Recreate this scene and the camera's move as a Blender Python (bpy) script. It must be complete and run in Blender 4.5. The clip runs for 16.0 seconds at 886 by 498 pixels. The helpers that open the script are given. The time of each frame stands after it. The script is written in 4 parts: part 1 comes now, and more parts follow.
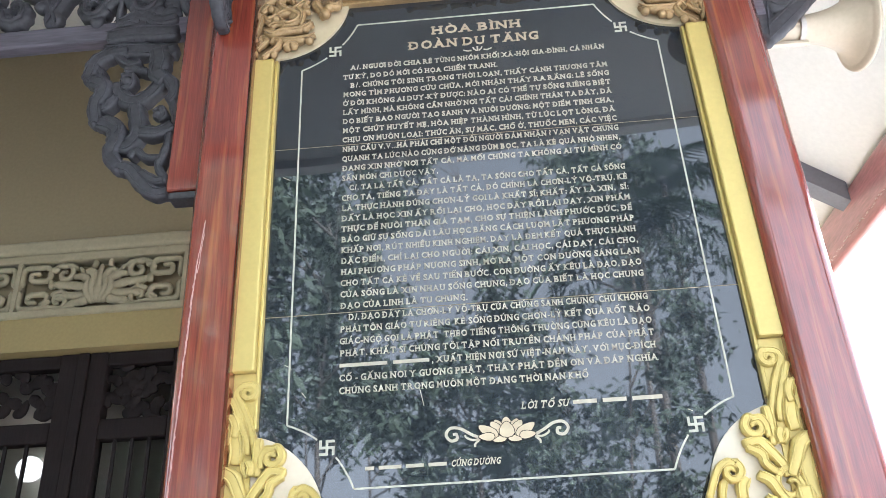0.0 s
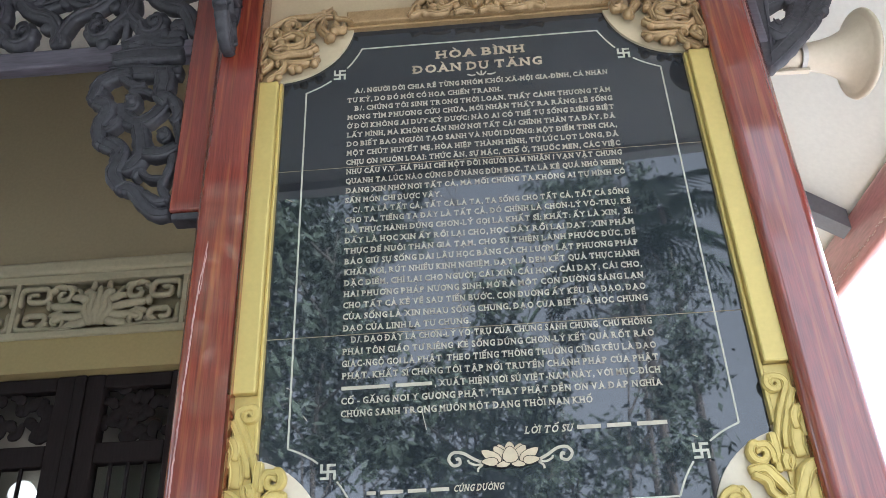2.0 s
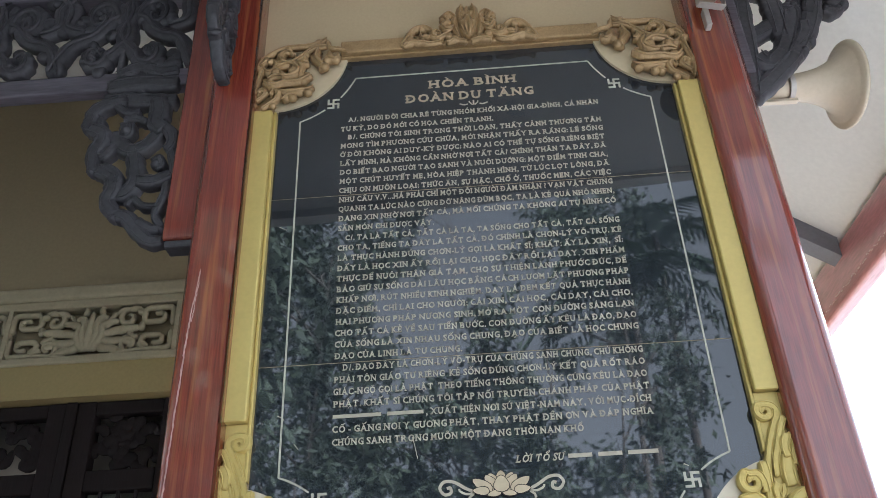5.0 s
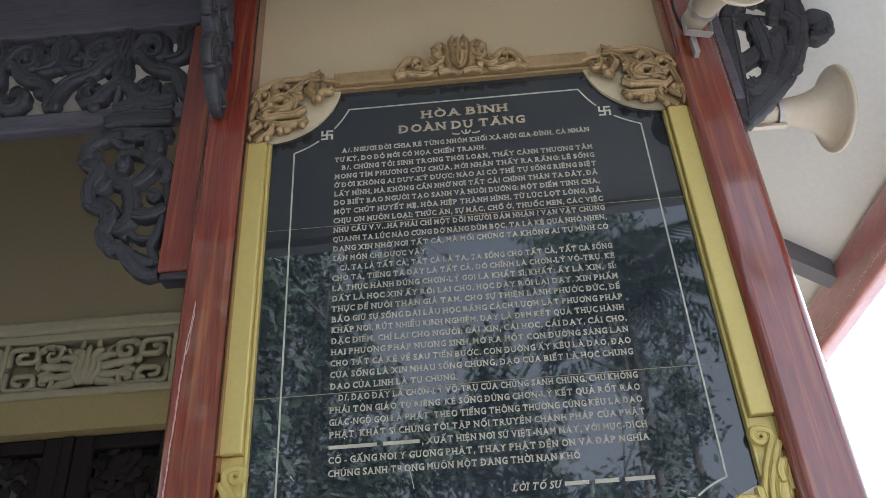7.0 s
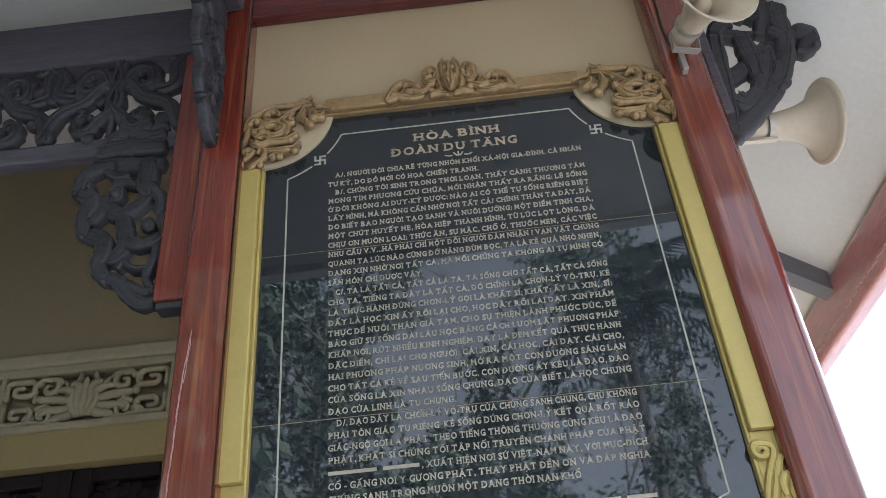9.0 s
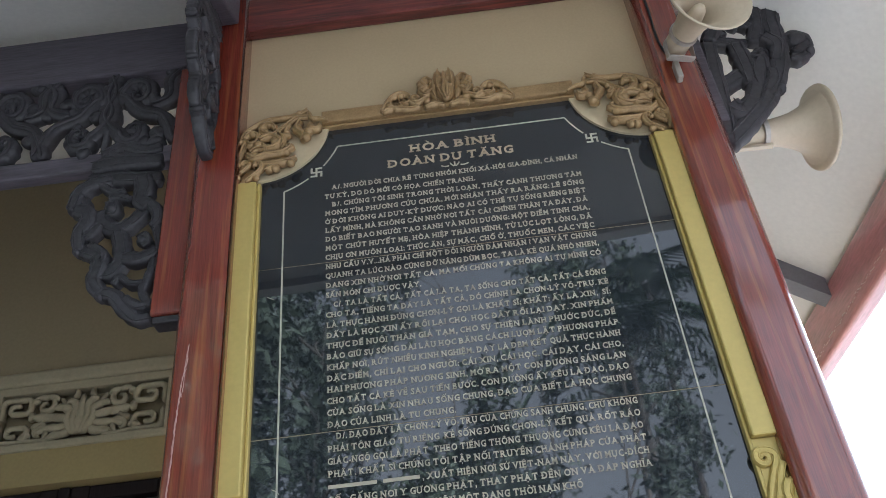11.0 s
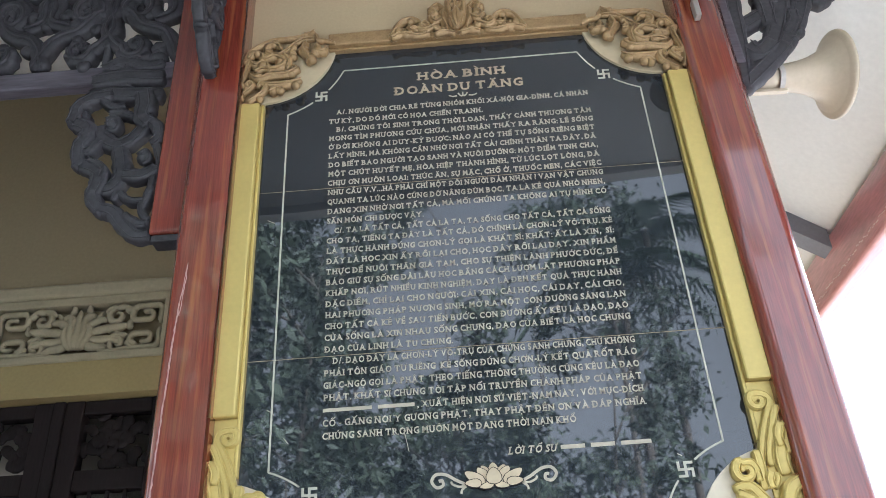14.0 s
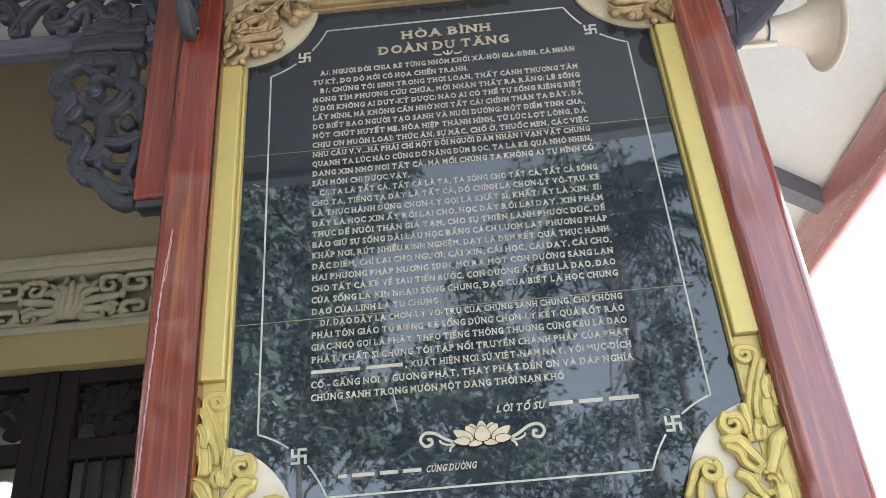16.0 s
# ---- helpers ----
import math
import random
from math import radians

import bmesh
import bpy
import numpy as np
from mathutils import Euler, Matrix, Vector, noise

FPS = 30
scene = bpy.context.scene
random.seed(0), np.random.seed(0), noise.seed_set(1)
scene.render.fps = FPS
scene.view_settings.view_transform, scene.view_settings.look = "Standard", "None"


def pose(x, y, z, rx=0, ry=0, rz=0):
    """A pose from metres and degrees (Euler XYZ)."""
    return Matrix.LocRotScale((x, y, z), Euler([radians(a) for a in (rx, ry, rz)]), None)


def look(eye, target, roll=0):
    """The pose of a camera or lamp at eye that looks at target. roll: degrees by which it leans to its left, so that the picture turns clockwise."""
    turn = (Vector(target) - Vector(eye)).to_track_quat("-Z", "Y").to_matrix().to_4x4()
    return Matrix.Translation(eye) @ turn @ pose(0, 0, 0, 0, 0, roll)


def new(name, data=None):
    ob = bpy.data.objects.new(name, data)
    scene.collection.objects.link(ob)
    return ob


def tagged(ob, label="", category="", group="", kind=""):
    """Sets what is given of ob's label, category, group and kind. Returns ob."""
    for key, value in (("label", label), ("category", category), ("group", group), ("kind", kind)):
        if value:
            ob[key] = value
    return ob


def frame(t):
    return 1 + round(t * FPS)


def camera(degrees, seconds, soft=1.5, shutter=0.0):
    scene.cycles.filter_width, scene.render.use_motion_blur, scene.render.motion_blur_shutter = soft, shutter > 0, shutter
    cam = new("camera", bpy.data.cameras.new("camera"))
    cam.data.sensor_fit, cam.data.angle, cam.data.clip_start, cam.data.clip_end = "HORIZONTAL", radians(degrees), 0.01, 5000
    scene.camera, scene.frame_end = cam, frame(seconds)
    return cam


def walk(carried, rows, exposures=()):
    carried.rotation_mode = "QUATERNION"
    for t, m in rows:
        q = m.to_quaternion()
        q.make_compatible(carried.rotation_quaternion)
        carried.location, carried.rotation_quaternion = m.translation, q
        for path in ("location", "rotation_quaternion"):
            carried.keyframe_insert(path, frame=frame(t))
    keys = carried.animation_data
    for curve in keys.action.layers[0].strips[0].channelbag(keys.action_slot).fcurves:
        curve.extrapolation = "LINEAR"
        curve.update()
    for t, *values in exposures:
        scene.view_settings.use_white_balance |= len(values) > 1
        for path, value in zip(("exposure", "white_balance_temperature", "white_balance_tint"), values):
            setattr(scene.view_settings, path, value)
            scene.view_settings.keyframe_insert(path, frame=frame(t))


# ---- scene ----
cam = camera(56.4, 16.0, soft=0.7)
PATH = [
    (0, (-0.037, 0.035, 1.695), (-0.132, 1.809, 2.613), -2.9),
    (0.5, (-0.039, 0.037, 1.69), (-0.129, 1.802, 2.624), -2.5),
    (1, (-0.047, 0.041, 1.689), (-0.136, 1.798, 2.641), -2.4),
    (1.5, (-0.053, 0.047, 1.692), (-0.139, 1.798, 2.655), -2.5),
    (2, (-0.059, 0.046, 1.69), (-0.142, 1.791, 2.664), -2.6),
    (2.5, (-0.058, 0.048, 1.688), (-0.14, 1.789, 2.669), -2.5),
    (3, (-0.058, 0.048, 1.689), (-0.138, 1.784, 2.678), -2.4),
    (3.5, (-0.055, 0.04, 1.689), (-0.132, 1.769, 2.691), -2.3),
    (4, (-0.052, 0.036, 1.688), (-0.126, 1.759, 2.701), -2.4),
    (6.5, (-0.037, 0.022, 1.693), (-0.098, 1.717, 2.754), -3.4),
    (7, (-0.031, 0.017, 1.689), (-0.09, 1.699, 2.77), -3.7),
    (7.5, (-0.024, 0.009, 1.691), (-0.078, 1.68, 2.789), -4.2),
    (8, (-0.02, 0.005, 1.69), (-0.068, 1.667, 2.802), -4.7),
    (8.5, (-0.022, 0.012, 1.691), (-0.069, 1.67, 2.808), -4.9),
    (9, (-0.024, 0.018, 1.687), (-0.071, 1.671, 2.812), -5.4),
    (11.5, (-0.032, 0.031, 1.685), (-0.066, 1.666, 2.837), -6.4),
    (12, (-0.036, 0.032, 1.688), (-0.068, 1.668, 2.839), -5.5),
    (12.5, (-0.041, 0.035, 1.689), (-0.075, 1.675, 2.834), -5.1),
    (13, (-0.045, 0.046, 1.686), (-0.083, 1.705, 2.803), -4.3),
    (13.5, (-0.052, 0.058, 1.683), (-0.094, 1.752, 2.745), -3.7),
    (14, (-0.049, 0.064, 1.678), (-0.093, 1.78, 2.704), -3.6),
    (14.5, (-0.041, 0.078, 1.672), (-0.085, 1.804, 2.681), -3.7),
    (15, (-0.03, 0.098, 1.666), (-0.075, 1.835, 2.657), -3.7),
    (15.5, (-0.023, 0.102, 1.669), (-0.069, 1.853, 2.633), -3.9),
    (16, (-0.013, 0.089, 1.666), (-0.06, 1.845, 2.621), -4.6),
]
EXPOSURES = [(0, 3.28, 5280, 9), (1.0, 2.90, 5280, 9), (2.0, 2.82, 5280, 9), (3.4, 2.80, 5280, 9), (4.2, 2.52, 5280, 9), (6.3, 2.22, 5280, 9), (8, 2.12, 5280, 9), (12.5, 2.15, 5280, 9), (13.5, 2.52, 5280, 9), (14.5, 2.80, 5280, 9), (16, 2.84, 5280, 9)]
walk(cam, [(t, look(eye, target, roll)) for t, eye, target, roll in PATH], EXPOSURES)

# ---- world, sun, exposure ----
SUN_AZ, SUN_EL = 34.0, 42.0
world = bpy.data.worlds.new("sky_world")
scene.world = world
world.use_nodes = True
wn = world.node_tree.nodes
sky = wn.new("ShaderNodeTexSky")
sky.sky_type, sky.sun_disc = "NISHITA", False
sky.sun_elevation, sky.sun_rotation = radians(SUN_EL), radians(SUN_AZ)
sky.dust_density, sky.air_density, sky.ozone_density = 6.0, 1.0, 1.0
haze = wn.new("ShaderNodeHueSaturation")
haze.inputs["Saturation"].default_value = 0.03
world.node_tree.links.new(sky.outputs[0], haze.inputs["Color"])
warm = wn.new("ShaderNodeMix")
warm.data_type, warm.blend_type = "RGBA", "MULTIPLY"
warm.inputs[0].default_value, warm.inputs[7].default_value = 1.0, (1.0, 0.985, 0.960, 1)
world.node_tree.links.new(haze.outputs[0], warm.inputs[6])
world.node_tree.links.new(warm.outputs[2], wn["Background"].inputs[0])
wn["Background"].inputs[1].default_value = 0.15
sun = new("sun", bpy.data.lights.new("sun", "SUN"))
sun.data.energy, sun.data.angle, sun.data.color = 3.4, radians(6), (1.0, 0.96, 0.90)
sx, sy = math.sin(radians(SUN_AZ)), math.cos(radians(SUN_AZ))
sun.matrix_world = look((sx * 20, sy * 20, 20 * math.tan(radians(SUN_EL))), (0, 0, 0))


# ---- materials ----
def material(name, base, rough=0.5, metal=0.0, var=0.12, scale=6.0, grain=(1, 1, 1), grain_scale=60.0, bump=0.1,
             coat=0.0, figure=0.0, dark=None, dark_amount=0.0, ior=1.5, rough_var=0.1, coat_ior=1.5):
    """A surface with wide stains and fine grain in colour, gloss and relief."""
    m = bpy.data.materials.new(name)
    m.use_nodes = True
    nt = m.node_tree
    n, k = nt.nodes, nt.links
    b = n["Principled BSDF"]
    tc = n.new("ShaderNodeTexCoord")
    mp = n.new("ShaderNodeMapping")
    mp.inputs["Scale"].default_value = grain
    k.new(tc.outputs["Object"], mp.inputs[0])
    wide, fine = n.new("ShaderNodeTexNoise"), n.new("ShaderNodeTexNoise")
    wide.inputs["Scale"].default_value, wide.inputs["Detail"].default_value = scale, 5
    wide.inputs["Distortion"].default_value = figure
    fine.inputs["Scale"].default_value, fine.inputs["Detail"].default_value = grain_scale, 4
    k.new(mp.outputs[0], wide.inputs["Vector"])
    k.new(mp.outputs[0], fine.inputs["Vector"])
    add = n.new("ShaderNodeMath")
    add.operation = "ADD"
    k.new(wide.outputs[0], add.inputs[0])
    k.new(fine.outputs[0], add.inputs[1])
    rng = n.new("ShaderNodeMapRange")
    rng.inputs[1].default_value, rng.inputs[2].default_value = 0.7, 1.3
    rng.inputs[3].default_value, rng.inputs[4].default_value = 1 - var, 1 + var
    k.new(add.outputs[0], rng.inputs[0])
    mul = n.new("ShaderNodeMix")
    mul.data_type, mul.blend_type = "RGBA", "MULTIPLY"
    mul.inputs[0].default_value = 1
    mul.inputs[6].default_value = (*base, 1)
    k.new(rng.outputs[0], mul.inputs[7])
    out = mul.outputs[2]
    if dark:
        st = n.new("ShaderNodeTexNoise")
        st.inputs["Scale"].default_value, st.inputs["Detail"].default_value = scale * 2.3, 8
        k.new(mp.outputs[0], st.inputs["Vector"])
        r2 = n.new("ShaderNodeMapRange")
        r2.inputs[1].default_value, r2.inputs[2].default_value = 0.52, 0.72
        r2.inputs[3].default_value, r2.inputs[4].default_value = 0, dark_amount
        k.new(st.outputs[0], r2.inputs[0])
        mx = n.new("ShaderNodeMix")
        mx.data_type = "RGBA"
        mx.inputs[7].default_value = (*dark, 1)
        k.new(r2.outputs[0], mx.inputs[0])
        k.new(out, mx.inputs[6])
        out = mx.outputs[2]
    k.new(out, b.inputs["Base Color"])
    rr = n.new("ShaderNodeMapRange")
    rr.inputs[1].default_value, rr.inputs[2].default_value = 0.3, 0.7
    rr.inputs[3].default_value, rr.inputs[4].default_value = max(0.02, rough * (1 - rough_var)), min(1, rough * (1 + rough_var))
    k.new(wide.outputs[0], rr.inputs[0])
    k.new(rr.outputs[0], b.inputs["Roughness"])
    b.inputs["Metallic"].default_value, b.inputs["Coat Weight"].default_value = metal, coat
    b.inputs["Coat Roughness"].default_value, b.inputs["IOR"].default_value = 0.07, ior
    b.inputs["Coat IOR"].default_value = coat_ior
    if bump:
        bp = n.new("ShaderNodeBump")
        bp.inputs["Strength"].default_value, bp.inputs["Distance"].default_value = bump, 0.004
        k.new(add.outputs[0], bp.inputs["Height"])
        k.new(bp.outputs[0], b.inputs["Normal"])
    return m


GRANITE = material("polished_black_granite", (0.017, 0.0205, 0.026), 0.020, var=0.3, scale=2.0, grain_scale=260, bump=0.0, ior=1.68,
                   dark=(0.034, 0.040, 0.045), dark_amount=0.3)
GROUT = material("joint_mortar", (0.30, 0.24, 0.15), 0.9)
TITLE = material("tan_title_paint", (0.40, 0.32, 0.22), 0.55, var=0.12, scale=9, bump=0.05)
LETTER = material("cream_letter_paint", (0.42, 0.375, 0.285), 0.6, var=0.10, scale=9, bump=0.05)
LINE = material("pale_gold_line_paint", (0.42, 0.40, 0.32), 0.55, var=0.1, bump=0.05)
LOTUS_GOLD = material("lotus_gold_paint", (0.50, 0.41, 0.27), 0.5, var=0.1, bump=0.05)
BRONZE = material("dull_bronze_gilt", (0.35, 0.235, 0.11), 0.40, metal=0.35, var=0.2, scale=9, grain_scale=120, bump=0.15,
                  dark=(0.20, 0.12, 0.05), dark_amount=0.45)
GOLD = material("gilt_paint", (0.52, 0.405, 0.125), 0.42, metal=0.25, var=0.06, scale=7, grain_scale=60, bump=0.04,
                dark=(0.46, 0.34, 0.10), dark_amount=0.12)
PLASTER = material("cream_wall_paint", (0.44, 0.345, 0.205), 0.75, var=0.05, scale=2.0, grain_scale=90, bump=0.12)
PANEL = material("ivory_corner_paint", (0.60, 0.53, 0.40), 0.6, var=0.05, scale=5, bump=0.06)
# Top corner fields: a darker, yellower tone than the bottom pair.
TOP_FIELD = material("top_corner_paint", (0.53, 0.44, 0.28), 0.6, var=0.05, scale=5, bump=0.06)
# Cream of the hall walls, darkened to carry the veranda's shade.
SHADED_PLASTER = material("shaded_cream_wall_paint", (0.240, 0.195, 0.112), 0.85, var=0.07, scale=1.3, grain_scale=50, bump=0.12)
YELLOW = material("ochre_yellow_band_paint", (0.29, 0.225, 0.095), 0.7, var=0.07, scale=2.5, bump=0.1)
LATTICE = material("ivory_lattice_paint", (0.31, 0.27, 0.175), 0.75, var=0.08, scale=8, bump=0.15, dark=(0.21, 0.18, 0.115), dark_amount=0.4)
SOFFIT = material("white_soffit_paint", (0.72, 0.71, 0.66), 0.85, var=0.05, scale=1.2, grain_scale=40, bump=0.1)
RED = material("red_lacquered_wood", (0.170, 0.028, 0.017), 0.25, var=0.38, scale=1.6, grain=(13, 13, 0.5), grain_scale=18, bump=0.10, coat=1.0, figure=2.2,
               dark=(0.33, 0.105, 0.035), dark_amount=0.8, coat_ior=1.68, ior=1.3)
RED_X = material("red_lacquered_wood_lengthwise", (0.11, 0.022, 0.020), 0.30, var=0.5, scale=2.5, grain=(0.7, 9, 9), grain_scale=14, bump=0.06,
                 coat=0.6, dark=(0.32, 0.07, 0.04), dark_amount=0.5)
FASCIA = material("faded_red_eave_paint", (0.52, 0.21, 0.21), 0.35, var=0.25, scale=2.5, grain=(5, 0.7, 5), grain_scale=18, bump=0.2, coat=1.0, coat_ior=1.7,
                  dark=(0.55, 0.25, 0.22), dark_amount=0.4)
DARK = material("dark_stained_carving", (0.034, 0.032, 0.037), 0.6, var=0.4, scale=8, grain_scale=70, bump=0.25, coat=0.15)
DARK_X = material("dark_stained_beam_wood", (0.080, 0.071, 0.086), 0.55, var=0.4, scale=2.5, grain=(0.8, 8, 8), grain_scale=14, bump=0.15)
GREY_PAINT = material("grey_rafter_paint", (0.16, 0.155, 0.17), 0.6, var=0.1, scale=3)
DOOR = material("dark_door_wood", (0.012, 0.008, 0.008), 0.75, ior=1.3, var=0.35, scale=3, grain=(8, 8, 0.8), grain_scale=14, bump=0.1)
HORN = material("beige_horn_enamel", (0.52, 0.44, 0.32), 0.42, var=0.06, scale=5, bump=0.03, dark=(0.45, 0.35, 0.22), dark_amount=0.15)
STEEL = material("grey_bracket_steel", (0.45, 0.42, 0.38), 0.45, metal=0.5, var=0.12, bump=0.08)
CABLE = material("black_cable_rubber", (0.02, 0.02, 0.02), 0.6, bump=0)
ROOM = material("pale_room_paint", (0.30, 0.26, 0.21), 0.8, var=0.05, bump=0.05)
FLOOR = material("terracotta_floor", (0.27, 0.22, 0.19), 0.4, var=0.2, scale=3, bump=0.08)
SOIL = material("yard_paving", (0.20, 0.19, 0.18), 0.9, var=0.2, scale=0.6, grain_scale=9, bump=0.2)
PEEL = material("pale_pink_paint_flakes", (0.62, 0.42, 0.38), 0.6, var=0.2)
# Pale strip colour that stands for the bright reflection on the post's arris.
ARRIS_SHINE = material("pale_pink_arris_shine", (0.46, 0.25, 0.22), 0.5, var=0.25, scale=12)
BARK = material("grey_brown_bark", (0.15, 0.125, 0.10), 0.9, var=0.3, scale=5, grain=(4, 4, 0.8), bump=0.4)
LEAF = material("dark_green_leaves", (0.095, 0.120, 0.075), 0.5, var=0.4, scale=0.7, bump=0)
PALM_LEAF = material("palm_green", (0.075, 0.110, 0.060), 0.45, var=0.3, scale=0.7, bump=0)

GLASS = bpy.data.materials.new("window_glass")
GLASS.use_nodes = True
gb = GLASS.node_tree.nodes["Principled BSDF"]
gb.inputs["Base Color"].default_value = (0.9, 0.93, 0.93, 1)
gb.inputs["Transmission Weight"].default_value, gb.inputs["Roughness"].default_value, gb.inputs["IOR"].default_value = 1, 0.02, 1.25

BULB = bpy.data.materials.new("lit_lamp_glass")
BULB.use_nodes = True
eb = BULB.node_tree.nodes["Principled BSDF"]
eb.inputs["Emission Color"].default_value, eb.inputs["Emission Strength"].default_value = (1, 0.95, 0.85, 1), 6


# ---- building helpers ----
def thing(name, base, label, category, group="", kind=""):
    ob = new(name)
    ob.empty_display_size = 0.1
    ob.location = base
    ob["base"] = list(base)
    return tagged(ob, label, category, group, kind)


def part(name, bm, mat, parent=None, label="", smooth=False):
    """Links a bmesh, given in world coordinates, as one mesh object under its thing or part."""
    me = bpy.data.meshes.new(name)
    bm.normal_update()
    bm.to_mesh(me)
    bm.free()
    me.materials.append(mat)
    if smooth:
        for p in me.polygons:
            p.use_smooth = True
    ob = new(name, me)
    if parent:
        ob.parent = parent
        root = parent.parent or parent
        ob.matrix_parent_inverse = Matrix.Translation(-Vector(root["base"])) if "base" in root and parent is root else Matrix()
    if label:
        ob["label"] = label
    return ob


def structure(name, bm, mat, label, category, smooth=False):
    return tagged(part(name, bm, mat, None, "", smooth), label, category, "", "structure")


def box(bm, x0, x1, y0, y1, z0, z1, bevel=0.0, seg=2):
    made = bmesh.ops.create_cube(bm, size=1)["verts"]
    bmesh.ops.transform(bm, verts=made, matrix=Matrix.Translation(((x0 + x1) / 2, (y0 + y1) / 2, (z0 + z1) / 2))
                        @ Matrix.Diagonal((x1 - x0, y1 - y0, z1 - z0, 1)))
    if bevel:
        edges = list({e for v in made for e in v.link_edges})
        bmesh.ops.bevel(bm, geom=edges, offset=bevel, segments=seg, profile=0.5, affect="EDGES")
    return bm


def boxed(*a, bevel=0.0, seg=2):
    return box(bmesh.new(), *a, bevel=bevel, seg=seg)


def plate(bm, outline, y0, y1):
    """A plate in the x-z plane, from front y0 to back y1."""
    front = bm.faces.new([bm.verts.new((x, y0, z)) for x, z in outline])
    back = bmesh.ops.extrude_face_region(bm, geom=[front])
    for v in back["geom"]:
        if isinstance(v, bmesh.types.BMVert):
            v.co.y = y1
    bmesh.ops.recalc_face_normals(bm, faces=bm.faces)
    return bm


def spline(pts, step=5):
    """Catmull-Rom through 2D points (or longer tuples)."""
    out, p = [], [pts[0], *pts, pts[-1]]
    for i in range(1, len(p) - 2):
        for s in range(step):
            t = s / step
            out.append(tuple(0.5 * (2 * b + (c - a) * t + (2 * a - 5 * b + 4 * c - d) * t * t + (3 * b - a - 3 * c + d) * t ** 3)
                             for a, b, c, d in zip(p[i - 1], p[i], p[i + 1], p[i + 2])))
    out.append(tuple(pts[-1]))
    return out


def stroke(bm, pts, r, y, depth, taper=(0.6, 0.45), step=5, ring=8, flat=1.0, lobes=0.0, square=1.0):
    """A carved bar that follows (x, z) points: an oval section, swelling in its middle and rounded at the ends."""
    line = spline(pts, step)
    n, rings = len(line), []
    for i, (x, z) in enumerate(line):
        a, b = line[max(0, i - 1)], line[min(n - 1, i + 1)]
        dx, dz = b[0] - a[0], b[1] - a[1]
        l = math.hypot(dx, dz) or 1
        nx, nz = -dz / l, dx / l
        t = i / (n - 1)
        w = r * (taper[0] + (1 - taper[0]) * min(1, t * 3)) * (1 - (1 - taper[1]) * max(0, t - 0.4) / 0.6)
        w *= 1 + lobes * math.sin(i * 1.35 + r * 900)
        if i in (0, n - 1):
            w *= 0.45
        sect = [(math.cos(2 * math.pi * (j + 0.5) / ring), math.sin(2 * math.pi * (j + 0.5) / ring)) for j in range(ring)]
        sect = [(math.copysign(abs(c) ** square, c), math.copysign(abs(d) ** square, d)) for c, d in sect]
        rings.append([bm.verts.new((x + nx * w * c, y + depth * (w / r) ** 0.6 * d * flat, z + nz * w * c)) for c, d in sect])
    for a, b in zip(rings, rings[1:]):
        for j in range(ring):
            bm.faces.new((a[j], a[(j + 1) % ring], b[(j + 1) % ring], b[j]))
    bm.faces.new(rings[0][::-1])
    bm.faces.new(rings[-1])


def beside(pts, d):
    """The same line moved sideways by d."""
    out = []
    for i, (x, z) in enumerate(pts):
        a, b = pts[max(0, i - 1)], pts[min(len(pts) - 1, i + 1)]
        l = math.hypot(b[0] - a[0], b[1] - a[1]) or 1
        out.append((x - (b[1] - a[1]) / l * d, z + (b[0] - a[0]) / l * d))
    return out


def knob(bm, x, z, r, y, depth):
    made = bmesh.ops.create_icosphere(bm, subdivisions=2, radius=1)["verts"]
    bmesh.ops.transform(bm, verts=made, matrix=Matrix.Translation((x, y, z)) @ Matrix.Diagonal((r, depth, r, 1)))


def spiral(x, z, r, turns, start, sense=1, n=9):
    return [(x + r * (1 - 0.8 * i / n) * math.cos(start + sense * turns * 2 * math.pi * i / n),
             z + r * (1 - 0.8 * i / n) * math.sin(start + sense * turns * 2 * math.pi * i / n)) for i in range(n + 1)]


def carving(strokes, to_world, unit, y, depth, mirror=False, knobs=(), ring=8, lobes=0.12, buds=0.0, taper=(0.6, 0.45)):
    """One carved ornament from a few drawn scrolls: (radius, points)."""
    bm = bmesh.new()
    s = -1 if mirror else 1
    for i, (r, pts) in enumerate(strokes):
        w = [to_world(u, v) for u, v in pts]
        rr = r * unit
        stroke(bm, [(s * x, z) for x, z in w], rr, y - 0.003 * (i % 3), min(depth, rr * 1.1), ring=ring, lobes=lobes, taper=taper)
        for q, (x, z) in enumerate(w[1:-1]):
            if buds and q % 2 == i % 2:
                a = 2.4 * q + i
                knob(bm, s * (x + 0.8 * rr * math.cos(a)), z + 0.8 * rr * math.sin(a), rr * buds, y - 0.3 * min(depth, rr), min(depth, rr * buds))
        # a raised rib along each scroll
        stroke(bm, [(s * x, z) for x, z in w], rr * 0.35, y - min(depth, rr * 1.1) * 0.9 - 0.003 * (i % 3), rr * 0.3, ring=6)
    for u, v, r in knobs:
        x, z = to_world(u, v)
        knob(bm, s * x, z, r * unit, y, min(depth, r * unit))
    bmesh.ops.recalc_face_normals(bm, faces=bm.faces)
    return bm


def revolve(bm, profile, m, seg=28):
    """Turns (along, radius) points round the local z axis, at the pose m."""
    rings = [[bm.verts.new(m @ Vector((r * math.cos(2 * math.pi * j / seg), r * math.sin(2 * math.pi * j / seg), a))) for j in range(seg)] for a, r in profile]
    for a, b in zip(rings, rings[1:]):
        for j in range(seg):
            bm.faces.new((a[j], a[(j + 1) % seg], b[(j + 1) % seg], b[j]))
    return bm


